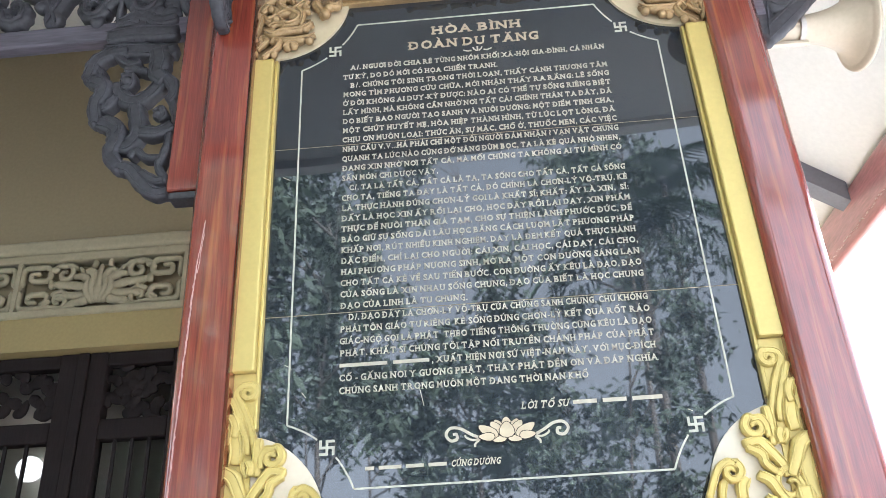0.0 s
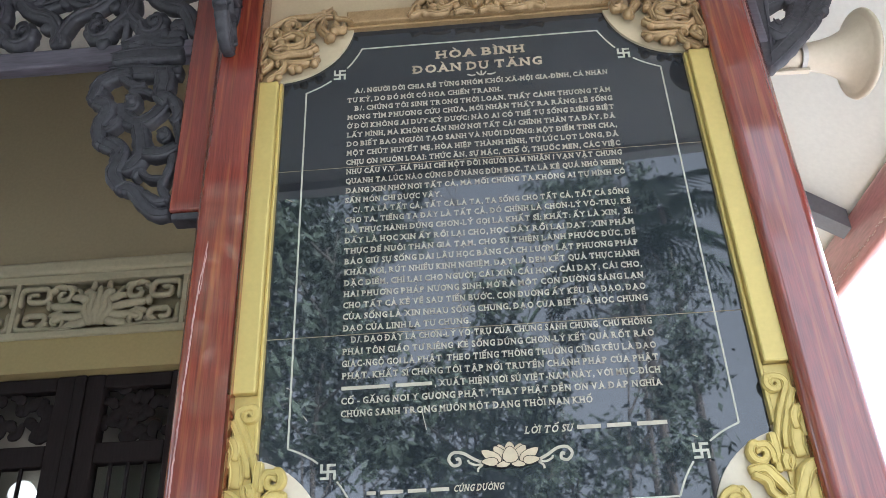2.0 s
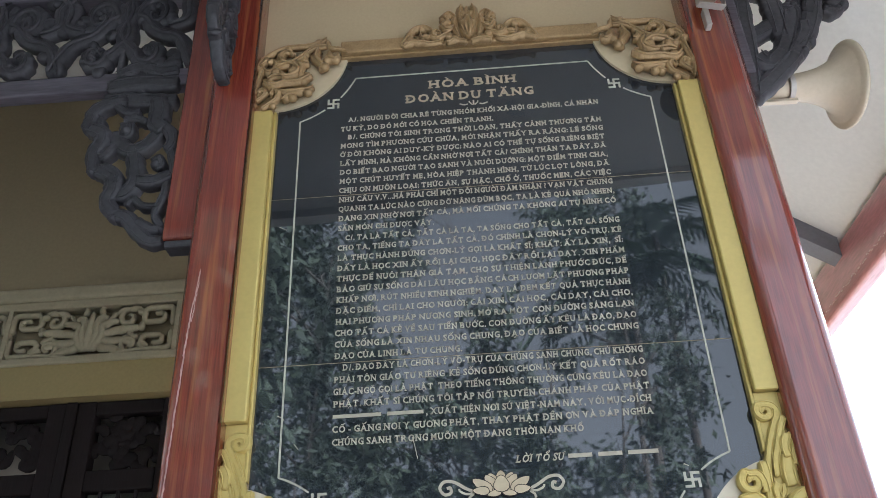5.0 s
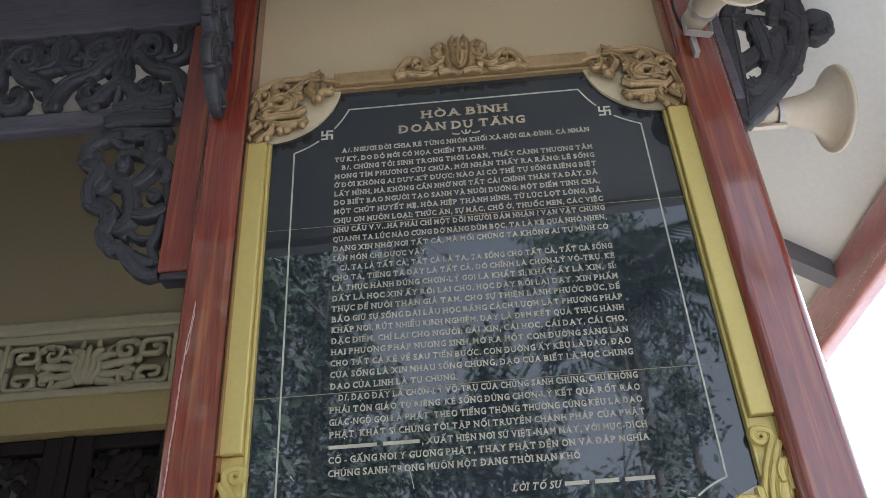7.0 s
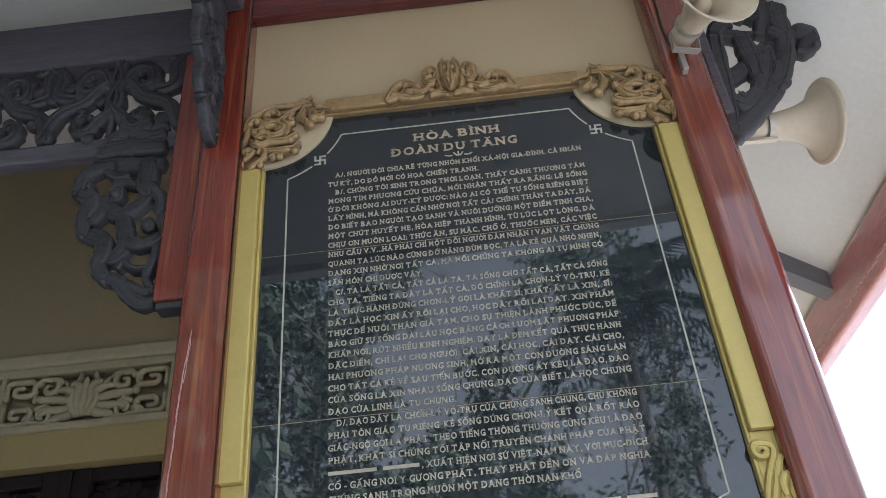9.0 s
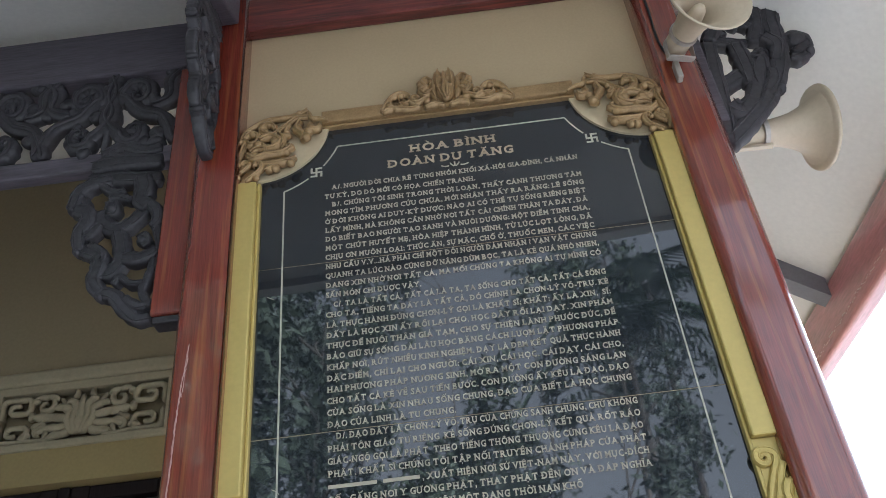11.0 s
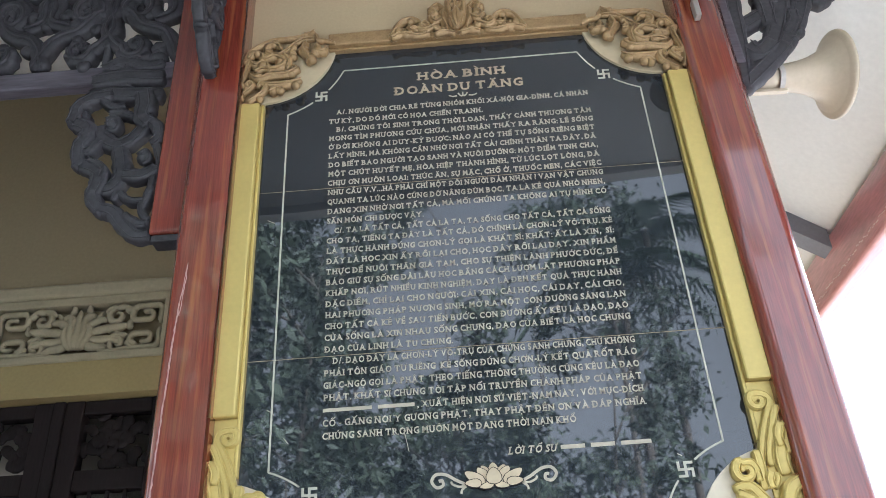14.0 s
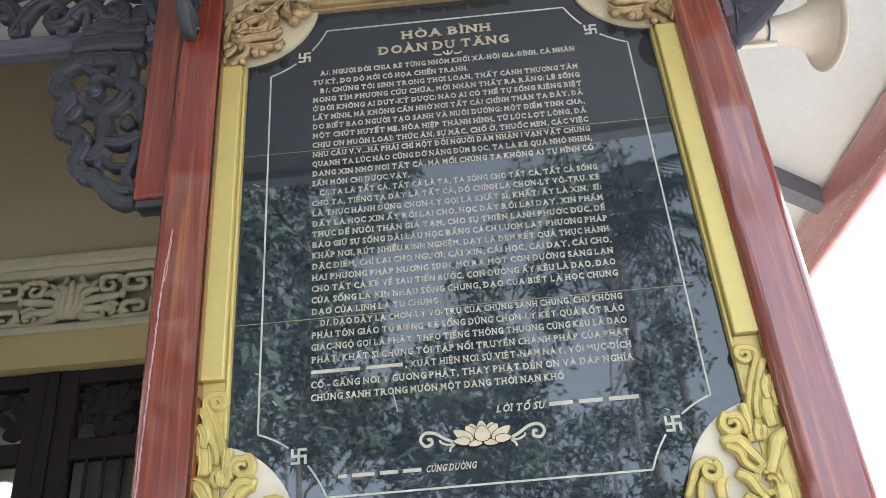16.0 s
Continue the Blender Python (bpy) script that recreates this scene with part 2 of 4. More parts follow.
# ---- ground and building ----
bm = bmesh.new()
bmesh.ops.create_grid(bm, x_segments=2, y_segments=2, size=600)
bmesh.ops.translate(bm, verts=bm.verts, vec=(0, 0, -0.12))
structure("ground", bm, SOIL, "pale grey paved temple yard", "ground")
structure("floor", boxed(-9, 1.6, 1.7, 12, -0.14, 0, bevel=0.01), FLOOR, "raised terracotta veranda floor", "floor")

Y0 = 2.40   # face of the stone
structure("wall_panel", boxed(-0.822, 0.822, Y0 + 0.012, Y0 + 0.12, 0.002, 4.84), PLASTER, "smooth cream painted wall panel between red posts", "wall")

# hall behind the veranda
structure("wall_hall", boxed(-9, 0.4, 4.12, 4.30, 4.04, 5.70), SHADED_PLASTER, "shaded cream hall wall above the lattice", "wall")
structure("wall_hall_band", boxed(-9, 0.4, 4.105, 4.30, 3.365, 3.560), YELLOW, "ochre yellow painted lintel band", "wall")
structure("wall_hall_lower", boxed(-1.10, 0.4, 4.12, 4.30, 0.002, 3.362), SHADED_PLASTER, "cream hall wall beside the doors", "wall")
structure("wall_hall_side", boxed(0.4, 0.58, 4.12, 12, 0.002, 5.05), SHADED_PLASTER, "cream side wall of the hall", "wall")
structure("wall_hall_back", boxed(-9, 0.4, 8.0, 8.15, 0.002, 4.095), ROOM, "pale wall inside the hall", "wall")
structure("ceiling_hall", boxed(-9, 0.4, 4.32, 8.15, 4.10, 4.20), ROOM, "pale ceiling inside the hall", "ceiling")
# Unseen wall, added to keep sky reflections off the red post.
structure("wall_hall_end", boxed(-9.15, -9, 1.7, 8.15, 0.002, 4.52), SHADED_PLASTER, "cream end wall added unseen to close the veranda to the sky", "wall")

# soffits: two roof slopes that meet on a hip
def slope(name, faces, label, mat=SOFFIT, up=0.10):
    b = bmesh.new()
    for pts in faces:
        b.faces.new([b.verts.new(p) for p in pts])
    bmesh.ops.remove_doubles(b, verts=b.verts, dist=0.001)
    e = bmesh.ops.extrude_face_region(b, geom=b.faces[:])
    for v in e["geom"]:
        if isinstance(v, bmesh.types.BMVert):
            v.co.z += up
    bmesh.ops.recalc_face_normals(b, faces=b.faces)
    return structure(name, b, mat, label, "ceiling")


def zf(y):
    return 4.85 - 0.465 * (Y0 - y)


def zs(x):
    return 3.95 + 0.75 * (2.0 - x)


def hip_x(y):
    return (3.69 - y) / 1.613


EAVE_Y = 1.057
LIFT = 0.14   # the eave sweeps up towards the corner
BEND_Y = 1.75
tip, bend, ridge = hip_x(EAVE_Y), hip_x(BEND_Y), hip_x(6.5)
slope("ceiling_front_eave", [[(-9.2, BEND_Y, zf(BEND_Y)), (-0.9, BEND_Y, zf(BEND_Y)), (bend, BEND_Y, zf(BEND_Y)), (ridge, 6.5, zf(6.5)), (-9.2, 6.5, zf(6.5))],
                             [(-9.2, EAVE_Y, zf(EAVE_Y)), (-0.9, EAVE_Y, zf(EAVE_Y)), (-0.9, BEND_Y, zf(BEND_Y)), (-9.2, BEND_Y, zf(BEND_Y))],
                             [(-0.9, EAVE_Y, zf(EAVE_Y)), (tip, EAVE_Y, zf(EAVE_Y) + LIFT), (bend, BEND_Y, zf(BEND_Y)), (-0.9, BEND_Y, zf(BEND_Y))]],
      "white painted sloping soffit of the front eave")
slope("ceiling_side_eave", [[(2.0, BEND_Y, zs(2.0)), (2.0, 12, zs(2.0)), (ridge, 12, zs(ridge)), (ridge, 6.5, zs(ridge)), (bend, BEND_Y, zs(bend))],
                            [(2.0, EAVE_Y, zs(2.0)), (2.0, BEND_Y, zs(2.0)), (bend, BEND_Y, zs(bend)), (tip, EAVE_Y, zs(tip) + LIFT)]],
      "white painted sloping soffit of the side eave")
structure("trim_side_fascia", boxed(1.955, 2.06, EAVE_Y - 0.05, 12, 3.652, 3.958, bevel=0.03, seg=4), FASCIA, "glossy faded red eave beam", "trim")
bm = boxed(-9, 1.60, EAVE_Y - 0.08, EAVE_Y - 0.001, zf(EAVE_Y) - 0.05, zf(EAVE_Y) + 0.06)
bmesh.ops.bisect_plane(bm, geom=bm.verts[:] + bm.edges[:] + bm.faces[:], plane_co=(-0.9, 0, 0), plane_no=(1, 0, 0))
for v in bm.verts:
    v.co.z += LIFT * max(0.0, v.co.x + 0.9) / 2.5
structure("trim_front_fascia", bm, SOFFIT, "white front eave board sweeping up at the corner", "trim")
bm = bmesh.new()
for sgn in (0,):
    v = [bm.verts.new(p) for p in ((1.0, 4.02, zs(1.0) - 0.16), (1.958, 4.02, zs(1.958) - 0.12), (1.958, 4.02, zs(1.958)), (1.0, 4.02, zs(1.0)))]
    w = [bm.verts.new((q.co.x, 4.14, q.co.z)) for q in v]
    bm.faces.new(v)
    bm.faces.new(w[::-1])
    for i in range(4):
        bm.faces.new((v[i], w[i], w[(i + 1) % 4], v[(i + 1) % 4]))
bmesh.ops.recalc_face_normals(bm, faces=bm.faces)
structure("trim_side_rafter", bm, GREY_PAINT, "grey painted rafter under the side soffit", "trim")


# ---- posts and beams ----
def column(x0, x1, y0, y1, z0, z1, left, right, n=8):
    """An upright shaft with rounded arrises: one radius for those at x0, one for those at x1."""
    b, ring = bmesh.new(), []
    for cx, cy, r, start in ((x0 + left, y0 + left, left, 180), (x1 - right, y0 + right, right, 270), (x1 - right, y1 - right, right, 0), (x0 + left, y1 - left, left, 90)):
        ring += [(cx + r * math.cos(radians(start + 90 * i / n)), cy + r * math.sin(radians(start + 90 * i / n))) for i in range(n + 1)]
    low, high = [b.verts.new((x, y, z0)) for x, y in ring], [b.verts.new((x, y, z1)) for x, y in ring]
    for i in range(len(ring)):
        k = (i + 1) % len(ring)
        b.faces.new((low[i], low[k], high[k], high[i]))
    b.faces.new(low[::-1])
    b.faces.new(high)
    return b


def post(x, label, wide=0.0, arris=0.036):
    t = thing("wooden_post", (x, Y0 + 0.03, 0.0), label, "post", "lacquered veranda posts")
    shaft = part("shaft", column(x - 0.0875, x + 0.0875 + wide, Y0 - 0.075, Y0 + 0.115, 0.118, 4.93, 0.036, arris), RED, t, smooth=True)
    shaft.modifiers.new("even_faces", "WEIGHTED_NORMAL").weight = 100
    part("base_block", boxed(x - 0.14, x + 0.14, Y0 - 0.11, Y0 + 0.17, 0.0, 0.12, bevel=0.01), SOIL, t, "grey stone base block")
    return t


post(-0.9005, "glossy red lacquered rounded wooden post beside plaque", 0.0, 0.010)
post(0.9035, "glossy red lacquered rounded wooden post carrying loudspeakers", 0.012)
post(-3.98, "glossy red lacquered rounded wooden veranda post")

t = thing("head_beam", (0, Y0 - 0.02, 4.590), "red lacquered beam across the wall panel top", "beam")
part("beam", boxed(-0.823, 0.823, Y0 - 0.055, Y0 + 0.011, 4.590, 4.80, bevel=0.012), RED_X, t)
t = thing("veranda_beam", (-2.4, Y0 + 0.10, 4.5), "dark stained long beam over the carved frieze", "beam")
part("beam", boxed(-3.899, -0.984, Y0 + 0.02, Y0 + 0.14, 4.505, 4.795, bevel=0.012), DARK_X, t)


# ---- the inscribed plaque ----
ZT, ZB, XS = 3.985, 2.075, 0.735     # stone's top, foot and half width
plaque = thing("inscribed_plaque", (0, Y0, 2.0), "polished black granite plaque with cream inscription in carved gilt frame", "plaque")


def corner_arc(top, left, n=14):
    """Points of the concave corner, from the upright side to the level side."""
    cx, cz, r = (0.752, 4.035, 0.280) if top else (0.795, 2.085, 0.262)
    za = -math.sqrt(r * r - (XS - cx) ** 2) if top else math.sqrt(r * r - (XS - cx) ** 2)
    zl = ZT if top else ZB
    xa = cx - math.sqrt(r * r - (zl - cz) ** 2)
    a0, a1 = math.atan2(za, XS - cx), math.atan2(zl - cz, xa - cx)
    if top:
        a1 -= 2 * math.pi if a1 > 0 else 0
        a0 -= 0 if a0 < 0 else 2 * math.pi
    elif a1 < 0:
        a1 += 2 * math.pi
    pts = [(cx + r * math.cos(a0 + (a1 - a0) * i / n), cz + r * math.sin(a0 + (a1 - a0) * i / n)) for i in range(n + 1)]
    return [(-x if left else x, z) for x, z in pts]


J1, J2, G = 3.355, 2.721, 0.0014
tl, tr, bl, br = corner_arc(True, True), corner_arc(True, False), corner_arc(False, True), corner_arc(False, False)
for outline in ([(-XS, J1 + G), *tl, *tr[::-1], (XS, J1 + G)], [(-XS, J2 + G), (-XS, J1 - G), (XS, J1 - G), (XS, J2 + G)],
                [(-XS, J2 - G), *bl, *br[::-1], (XS, J2 - G)]):
    part("slab", plate(bmesh.new(), outline, Y0, Y0 + 0.010), GRANITE, plaque)
part("bedding", boxed(-XS - 0.01, XS + 0.01, Y0 + 0.0010, Y0 + 0.0112, ZB - 0.01, ZT + 0.01), GROUT, plaque, "brown joint mortar behind the slabs")

# ivory fields in the four corners
for arc, top, left in ((tl, True, True), (tr, True, False), (bl, False, True), (br, False, False)):
    s, zc = (-1 if left else 1), (ZT + 0.02 if top else ZB - 0.02)
    out = [(s * (XS + 0.02), arc[0][1]), *arc, (arc[-1][0], zc), (s * (XS + 0.02), zc)]
    part("corner_field", plate(bmesh.new(), out, Y0 - 0.012, Y0 + 0.0008), TOP_FIELD if top else PANEL, plaque, "smooth corner field in darker, yellower ivory" if top else "smooth ivory painted corner field")


def ribbon(bm, pts, w, y=Y0 - 0.0016, thick=0.0026):
    """A thin painted fillet along (x, z) points, mitred."""
    side = []
    for i, (x, z) in enumerate(pts):
        a, b = pts[max(0, i - 1)], pts[min(len(pts) - 1, i + 1)]
        l = math.hypot(b[0] - a[0], b[1] - a[1]) or 1
        nx, nz = -(b[1] - a[1]) / l * w / 2, (b[0] - a[0]) / l * w / 2
        side.append([bm.verts.new(p) for p in ((x + nx, y, z + nz), (x - nx, y, z - nz), (x - nx, y + thick, z - nz), (x + nx, y + thick, z + nz))])
    for a, b in zip(side, side[1:]):
        for j in range(4):
            bm.faces.new((a[j], a[(j + 1) % 4], b[(j + 1) % 4], b[j]))
    bm.faces.new(side[0][::-1])
    bm.faces.new(side[-1])
    bmesh.ops.recalc_face_normals(bm, faces=bm.faces)
    return bm


LW = 0.0055
for s in (-1, 1):
    part("border_line", ribbon(bmesh.new(), [(s * 0.65, 2.372), (s * 0.65, 3.70)], LW), LINE, plaque)
for x, z in ((0.444, 3.897), (0.450, 2.177)):
    part("border_line", ribbon(bmesh.new(), [(-x, z), (x, z)], LW), LINE, plaque)
for s in (-1, 1):
    for p0, m, p2 in (((0.65, 3.70), (0.527, 3.777), (0.444, 3.897)), ((0.65, 2.372), (0.530, 2.299), (0.450, 2.177))):
        c = [2 * m[i] - (p0[i] + p2[i]) / 2 for i in (0, 1)]
        q = lambda t: (s * ((1 - t) ** 2 * p0[0] + 2 * t * (1 - t) * c[0] + t * t * p2[0]), (1 - t) ** 2 * p0[1] + 2 * t * (1 - t) * c[1] + t * t * p2[1])
        for a, b in ((0.0, 0.36), (0.64, 1.0)):
            part("border_line", ribbon(bmesh.new(), [q(a + (b - a) * i / 7) for i in range(8)], LW), LINE, plaque)
        # temple cross with bent arms
        h, w, a = 0.0225, 0.0075, 0.00375
        quarter = [(-a, h), (h, h), (h, h - w), (a, h - w), (a, a)]
        outline = []
        for turn in range(4):
            for x, z in quarter:
                for _ in range(turn):
                    x, z = z, -x
                outline.append((s * m[0] + x, m[1] + z))
        bmx = plate(bmesh.new(), outline, Y0 - 0.0017, Y0 + 0.001)
        part("corner_symbol", bmx, LINE, plaque)

# ---- lettering ----
TEXT = """A/. NGƯỜI ĐỜI CHIA RẼ TỪNG NHÓM KHỐI XÃ-HỘI GIA-ĐÌNH, CÁ NHÂN
TƯ KỶ, DO ĐÓ MỚI CÓ HỌA CHIẾN TRANH.
B/. CHÚNG TÔI SINH TRONG THỜI LOẠN, THẤY CẢNH THƯƠNG TÂM
MONG TÌM PHƯƠNG CỨU CHỮA, MỚI NHẬN THẤY RA RẰNG: LẼ SỐNG
Ở ĐỜI KHÔNG AI DUY-KỶ ĐƯỢC: NÀO AI CÓ THỂ TỰ SỐNG RIÊNG BIỆT
LẤY MÌNH, MÀ KHÔNG CẦN NHỜ NƠI TẤT CẢ? CHÍNH THÂN TA ĐÂY, ĐÃ
DO BIẾT BAO NGƯỜI TẠO SANH VÀ NUÔI DƯỠNG: MỘT ĐIỂM TINH CHA,
MỘT CHÚT HUYẾT MẸ, HÒA HIỆP THÀNH HÌNH, TỪ LÚC LỌT LÒNG, ĐÃ
CHỊU ƠN MUÔN LOẠI: THỨC ĂN, SỰ MẶC, CHỖ Ở, THUỐC MEN, CÁC VIỆC
NHU CẦU V.V...HÁ PHẢI CHỈ MỘT ĐÔI NGƯỜI ĐẢM NHẬN ? VẠN VẬT CHUNG
QUANH TA LÚC NÀO CŨNG ĐỠ NÂNG ĐÙM BỌC, TA LÀ KẺ QUÁ NHỎ NHEN,
ĐANG XIN NHỜ NƠI TẤT CẢ, MÀ MỖI CHÚNG TA KHÔNG AI TỰ MÌNH CÓ
SẴN MÓN CHI ĐƯỢC VẬY.
C/. TA LÀ TẤT CẢ, TẤT CẢ LÀ TA, TA SỐNG CHO TẤT CẢ, TẤT CẢ SỐNG
CHO TA, TIẾNG TA ĐÂY LÀ TẤT CẢ, ĐÓ CHÍNH LÀ CHƠN-LÝ VÕ-TRỤ. KẺ
LÀ THỰC HÀNH ĐÚNG CHƠN-LÝ GỌI LÀ KHẤT SĨ; KHẤT: ẤY LÀ XIN,  SĨ:
ĐẤY LÀ HỌC XIN ẤY RỒI LẠI CHO, HỌC ĐÂY RỒI LẠI DẠY. XIN PHẨM
THỰC ĐỂ NUÔI THÂN GIẢ TẠM, CHO SỰ THIỆN LÀNH PHƯỚC ĐỨC, ĐỂ
BẢO GIỮ SỰ SỐNG DÀI LÂU HỌC BẰNG CÁCH LƯỢM LẶT PHƯƠNG PHÁP
KHẮP NƠI, RÚT NHIỀU KINH NGHIỆM. DẠY LÀ ĐEM KẾT QUẢ THỰC HÀNH
ĐẶC ĐIỂM, CHỈ LẠI CHO NGƯỜI: CÁI XIN, CÁI HỌC, CÁI DẠY, CÁI CHO,
HAI PHƯƠNG PHÁP NƯƠNG SINH, MỞ RA MỘT CON ĐƯỜNG SÁNG LẠN
CHO TẤT CẢ KẺ VỀ SAU TIẾN BƯỚC. CON ĐƯỜNG ẤY KÊU LÀ ĐẠO, ĐẠO
CỦA SỐNG LÀ XIN NHAU SỐNG CHUNG, ĐẠO CỦA BIẾT LÀ HỌC CHUNG
ĐẠO CỦA LINH LÀ TU CHUNG.
D/. ĐẠO ĐÂY LÀ CHƠN-LÝ VÕ-TRỤ CỦA CHÚNG SANH CHUNG, CHỨ KHÔNG
PHẢI TÔN GIÁO TƯ RIÊNG  KẺ SỐNG ĐÚNG CHƠN-LÝ KẾT QUẢ RỐT RÁO
GIÁC-NGỘ GỌI LÀ PHẬT  THEO TIẾNG THÔNG THƯỜNG CŨNG KÊU LÀ ĐẠO
PHẬT. KHẤT SĨ CHÚNG TÔI TẬP NỐI TRUYỀN CHÁNH PHÁP CỦA PHẬT
, XUẤT HIỆN NƠI SỨ VIỆT-NAM NÀY, VỚI MỤC-ĐÍCH
CỐ - GẮNG NOI Y GƯƠNG PHẬT, THAY PHẬT ĐỀN ƠN VÀ ĐÁP NGHĨA
CHÚNG SANH TRONG MUÔN MỘT ĐANG THỜI NẠN KHỔ""".split("\n")
SHORT = {1: 0.067, 12: -0.167, 24: -0.095, 31: 0.247}      # right ends of the short lines


# marked vowels: every row holds a plain letter, then grave, acute, hook, tilde and dot below
VOWELS = {"A": "AÀÁẢÃẠ", "A(": "ĂẰẮẲẴẶ", "A^": "ÂẦẤẨẪẬ", "E": "EÈÉẺẼẸ", "E^": "ÊỀẾỂỄỆ", "I": "IÌÍỈĨỊ", "O": "OÒÓỎÕỌ", "O^": "ÔỒỐỔỖỘ", "O'": "ƠỜỚỞỠỢ",
          "U": "UÙÚỦŨỤ", "U'": "ƯỪỨỬỮỰ", "Y": "YỲÝỶỸỴ"}
MARKED = {ch: (row[0], row[1:], k) for row, chars in VOWELS.items() for k, ch in enumerate(chars)}
FEET = {"A": "LR", "B": "L", "D": "L", "E": "L", "F": "L", "H": "LR", "I": "C", "K": "LR", "L": "L", "M": "LR", "N": "L", "P": "L", "R": "LR", "T": "C", "X": "LR", "Y": "C"}
HEADS = {"B": "L", "D": "L", "E": "L", "H": "LR", "I": "C", "K": "LR", "L": "L", "N": "LR", "P": "L", "R": "L", "U": "LR", "V": "LR", "X": "LR", "Y": "LR"}
TICKS = {"E": ((1, 0), (1, 1)), "L": ((1, 0),), "T": ((0, 1), (1, 1)), "C": ((1, 1),), "G": ((1, 1),), "S": ((1, 1), (0, 0))}
GLYPHS = {}


def glyph(ch, weight):
    """Outline mesh of one plain character of the built-in font: vertices, faces, left and right edge."""
    if (ch, weight) not in GLYPHS:
        cu = bpy.data.curves.new("lettering", "FONT")
        cu.body, cu.size, cu.offset, cu.extrude, cu.resolution_u = ch, 1.0, weight, 0.05, 2
        ob = bpy.data.objects.new("lettering", cu)
        scene.collection.objects.link(ob)
        me = bpy.data.meshes.new_from_object(ob.evaluated_get(bpy.context.evaluated_depsgraph_get()))
        bpy.data.objects.remove(ob)
        vs = [tuple(v.co) for v in me.vertices]
        GLYPHS[ch, weight] = (vs, [tuple(p.vertices) for p in me.polygons], min(v[0] for v in vs), max(v[0] for v in vs))
        bpy.data.meshes.remove(me)
    return GLYPHS[ch, weight]


def letters(name, text, x0, x1, z, cap, mat, slant=0.0, weight=0.021, parent=None):
    """A line of raised letters with slab feet from x0 to x1, standing on z, capitals cap high."""
    verts, faces, x = [], [], 0.0
    H, ST = 0.69, 0.10 + 2 * weight

    def block(xa, xb, za, zb, lean=0.0):
        k = len(verts)
        for y in (0.05, -0.05):
            verts.extend(((xa, za, y), (xb, za, y), (xb + lean, zb, y), (xa + lean, zb, y)))
        faces.extend(((k, k + 1, k + 2, k + 3), (k + 7, k + 6, k + 5, k + 4), (k, k + 4, k + 5, k + 1), (k + 1, k + 5, k + 6, k + 2), (k + 2, k + 6, k + 7, k + 3), (k + 3, k + 7, k + 4, k)))

    for ch in text:
        if ch == " ":
            x += 0.27
            continue
        base, shape, tone = MARKED.get(ch, (ch, "", 0))
        bar = ch == "Đ"
        base = "D" if bar else base
        vs, fs, a, e = glyph(base, weight)
        k, w = len(verts), e - a
        # wide-set book capitals: narrow letters are stretched a little
        wide = 1.12 if base in "EFLSTPRBI" else 1.0
        verts.extend((x + (p[0] - a) * wide, p[1], p[2]) for p in vs)
        faces.extend(tuple(q + k for q in f) for f in fs)
        w *= wide
        for table, za, zb in ((FEET, -0.005, 0.068), (HEADS, H - 0.068, H + 0.005)):
            for side in table.get(base, ""):
                c = {"L": x + ST / 2, "R": x + w - ST / 2, "C": x + w / 2}[side]
                block(c - 0.155, c + 0.155, za, zb)
        for right, top in TICKS.get(base, ()):
            c = x + w - 0.03 if right else x + 0.03
            block(c - 0.03, c + 0.03, H - 0.22 if top else 0.0, H if top else 0.22)
        mid, up = x + w / 2, H + 0.06
        if bar:
            block(x - 0.08, x + 0.24, 0.31, 0.38)
        if shape == "^":
            block(mid - 0.20, mid - 0.10, up, up + 0.13, 0.14)
            block(mid + 0.10, mid + 0.20, up, up + 0.13, -0.14)
        elif shape == "(":
            block(mid - 0.18, mid + 0.18, up, up + 0.05)
            block(mid - 0.20, mid - 0.13, up + 0.03, up + 0.13)
            block(mid + 0.13, mid + 0.20, up + 0.03, up + 0.13)
        elif shape == "'":
            block(x + w - 0.06, x + w + 0.06, H - 0.10, H + 0.06, 0.06)
            block(x + w - 0.02, x + w + 0.12, H + 0.03, H + 0.09)
        if shape in ("^", "("):
            mid, up = mid + 0.20, up + 0.05
        if tone == 1:
            block(mid - 0.02, mid + 0.09, up, up + 0.16, -0.16)
        elif tone == 2:
            block(mid - 0.09, mid + 0.02, up, up + 0.16, 0.16)
        elif tone == 3:
            block(mid - 0.04, mid + 0.04, up, up + 0.08, 0.04)
            block(mid - 0.07, mid + 0.09, up + 0.10, up + 0.16)
        elif tone == 4:
            block(mid - 0.18, mid - 0.02, up + 0.02, up + 0.08, 0.03)
            block(mid + 0.0, mid + 0.17, up + 0.05, up + 0.11, 0.03)
        elif tone == 5:
            c = x + w / 2
            block(c - 0.055, c + 0.055, -0.20, -0.09)
        x += w + (0.19 if base in FEET or base in HEADS else 0.13)
    a, e = min(v[0] for v in verts), max(v[0] for v in verts)
    kx, kz = (x1 - x0) / (e - a), cap / H
    me = bpy.data.meshes.new(name)
    me.from_pydata([(x0 + (v[0] - a) * kx + slant * v[1] * kz, Y0 - 0.0010 - v[2] * 0.022, z + v[1] * kz) for v in verts], [], faces)
    bm2 = bmesh.new()
    bm2.from_mesh(me)
    bpy.data.meshes.remove(me)
    return part(name, bm2, mat, parent or plaque)


def bars(x0, x1, z, cap, words, mat):
    """Plain bars in place of a name."""
    b, total = bmesh.new(), sum(words) + len(words) - 1
    x = x0
    for w in words:
        e = x + (x1 - x0) * w / total
        box(b, x, e, Y0 - 0.0017, Y0 + 0.001, z + cap * 0.22, z + cap * 0.78)
        x = e + (x1 - x0) / total
    return part("plain_bar", b, mat, plaque)


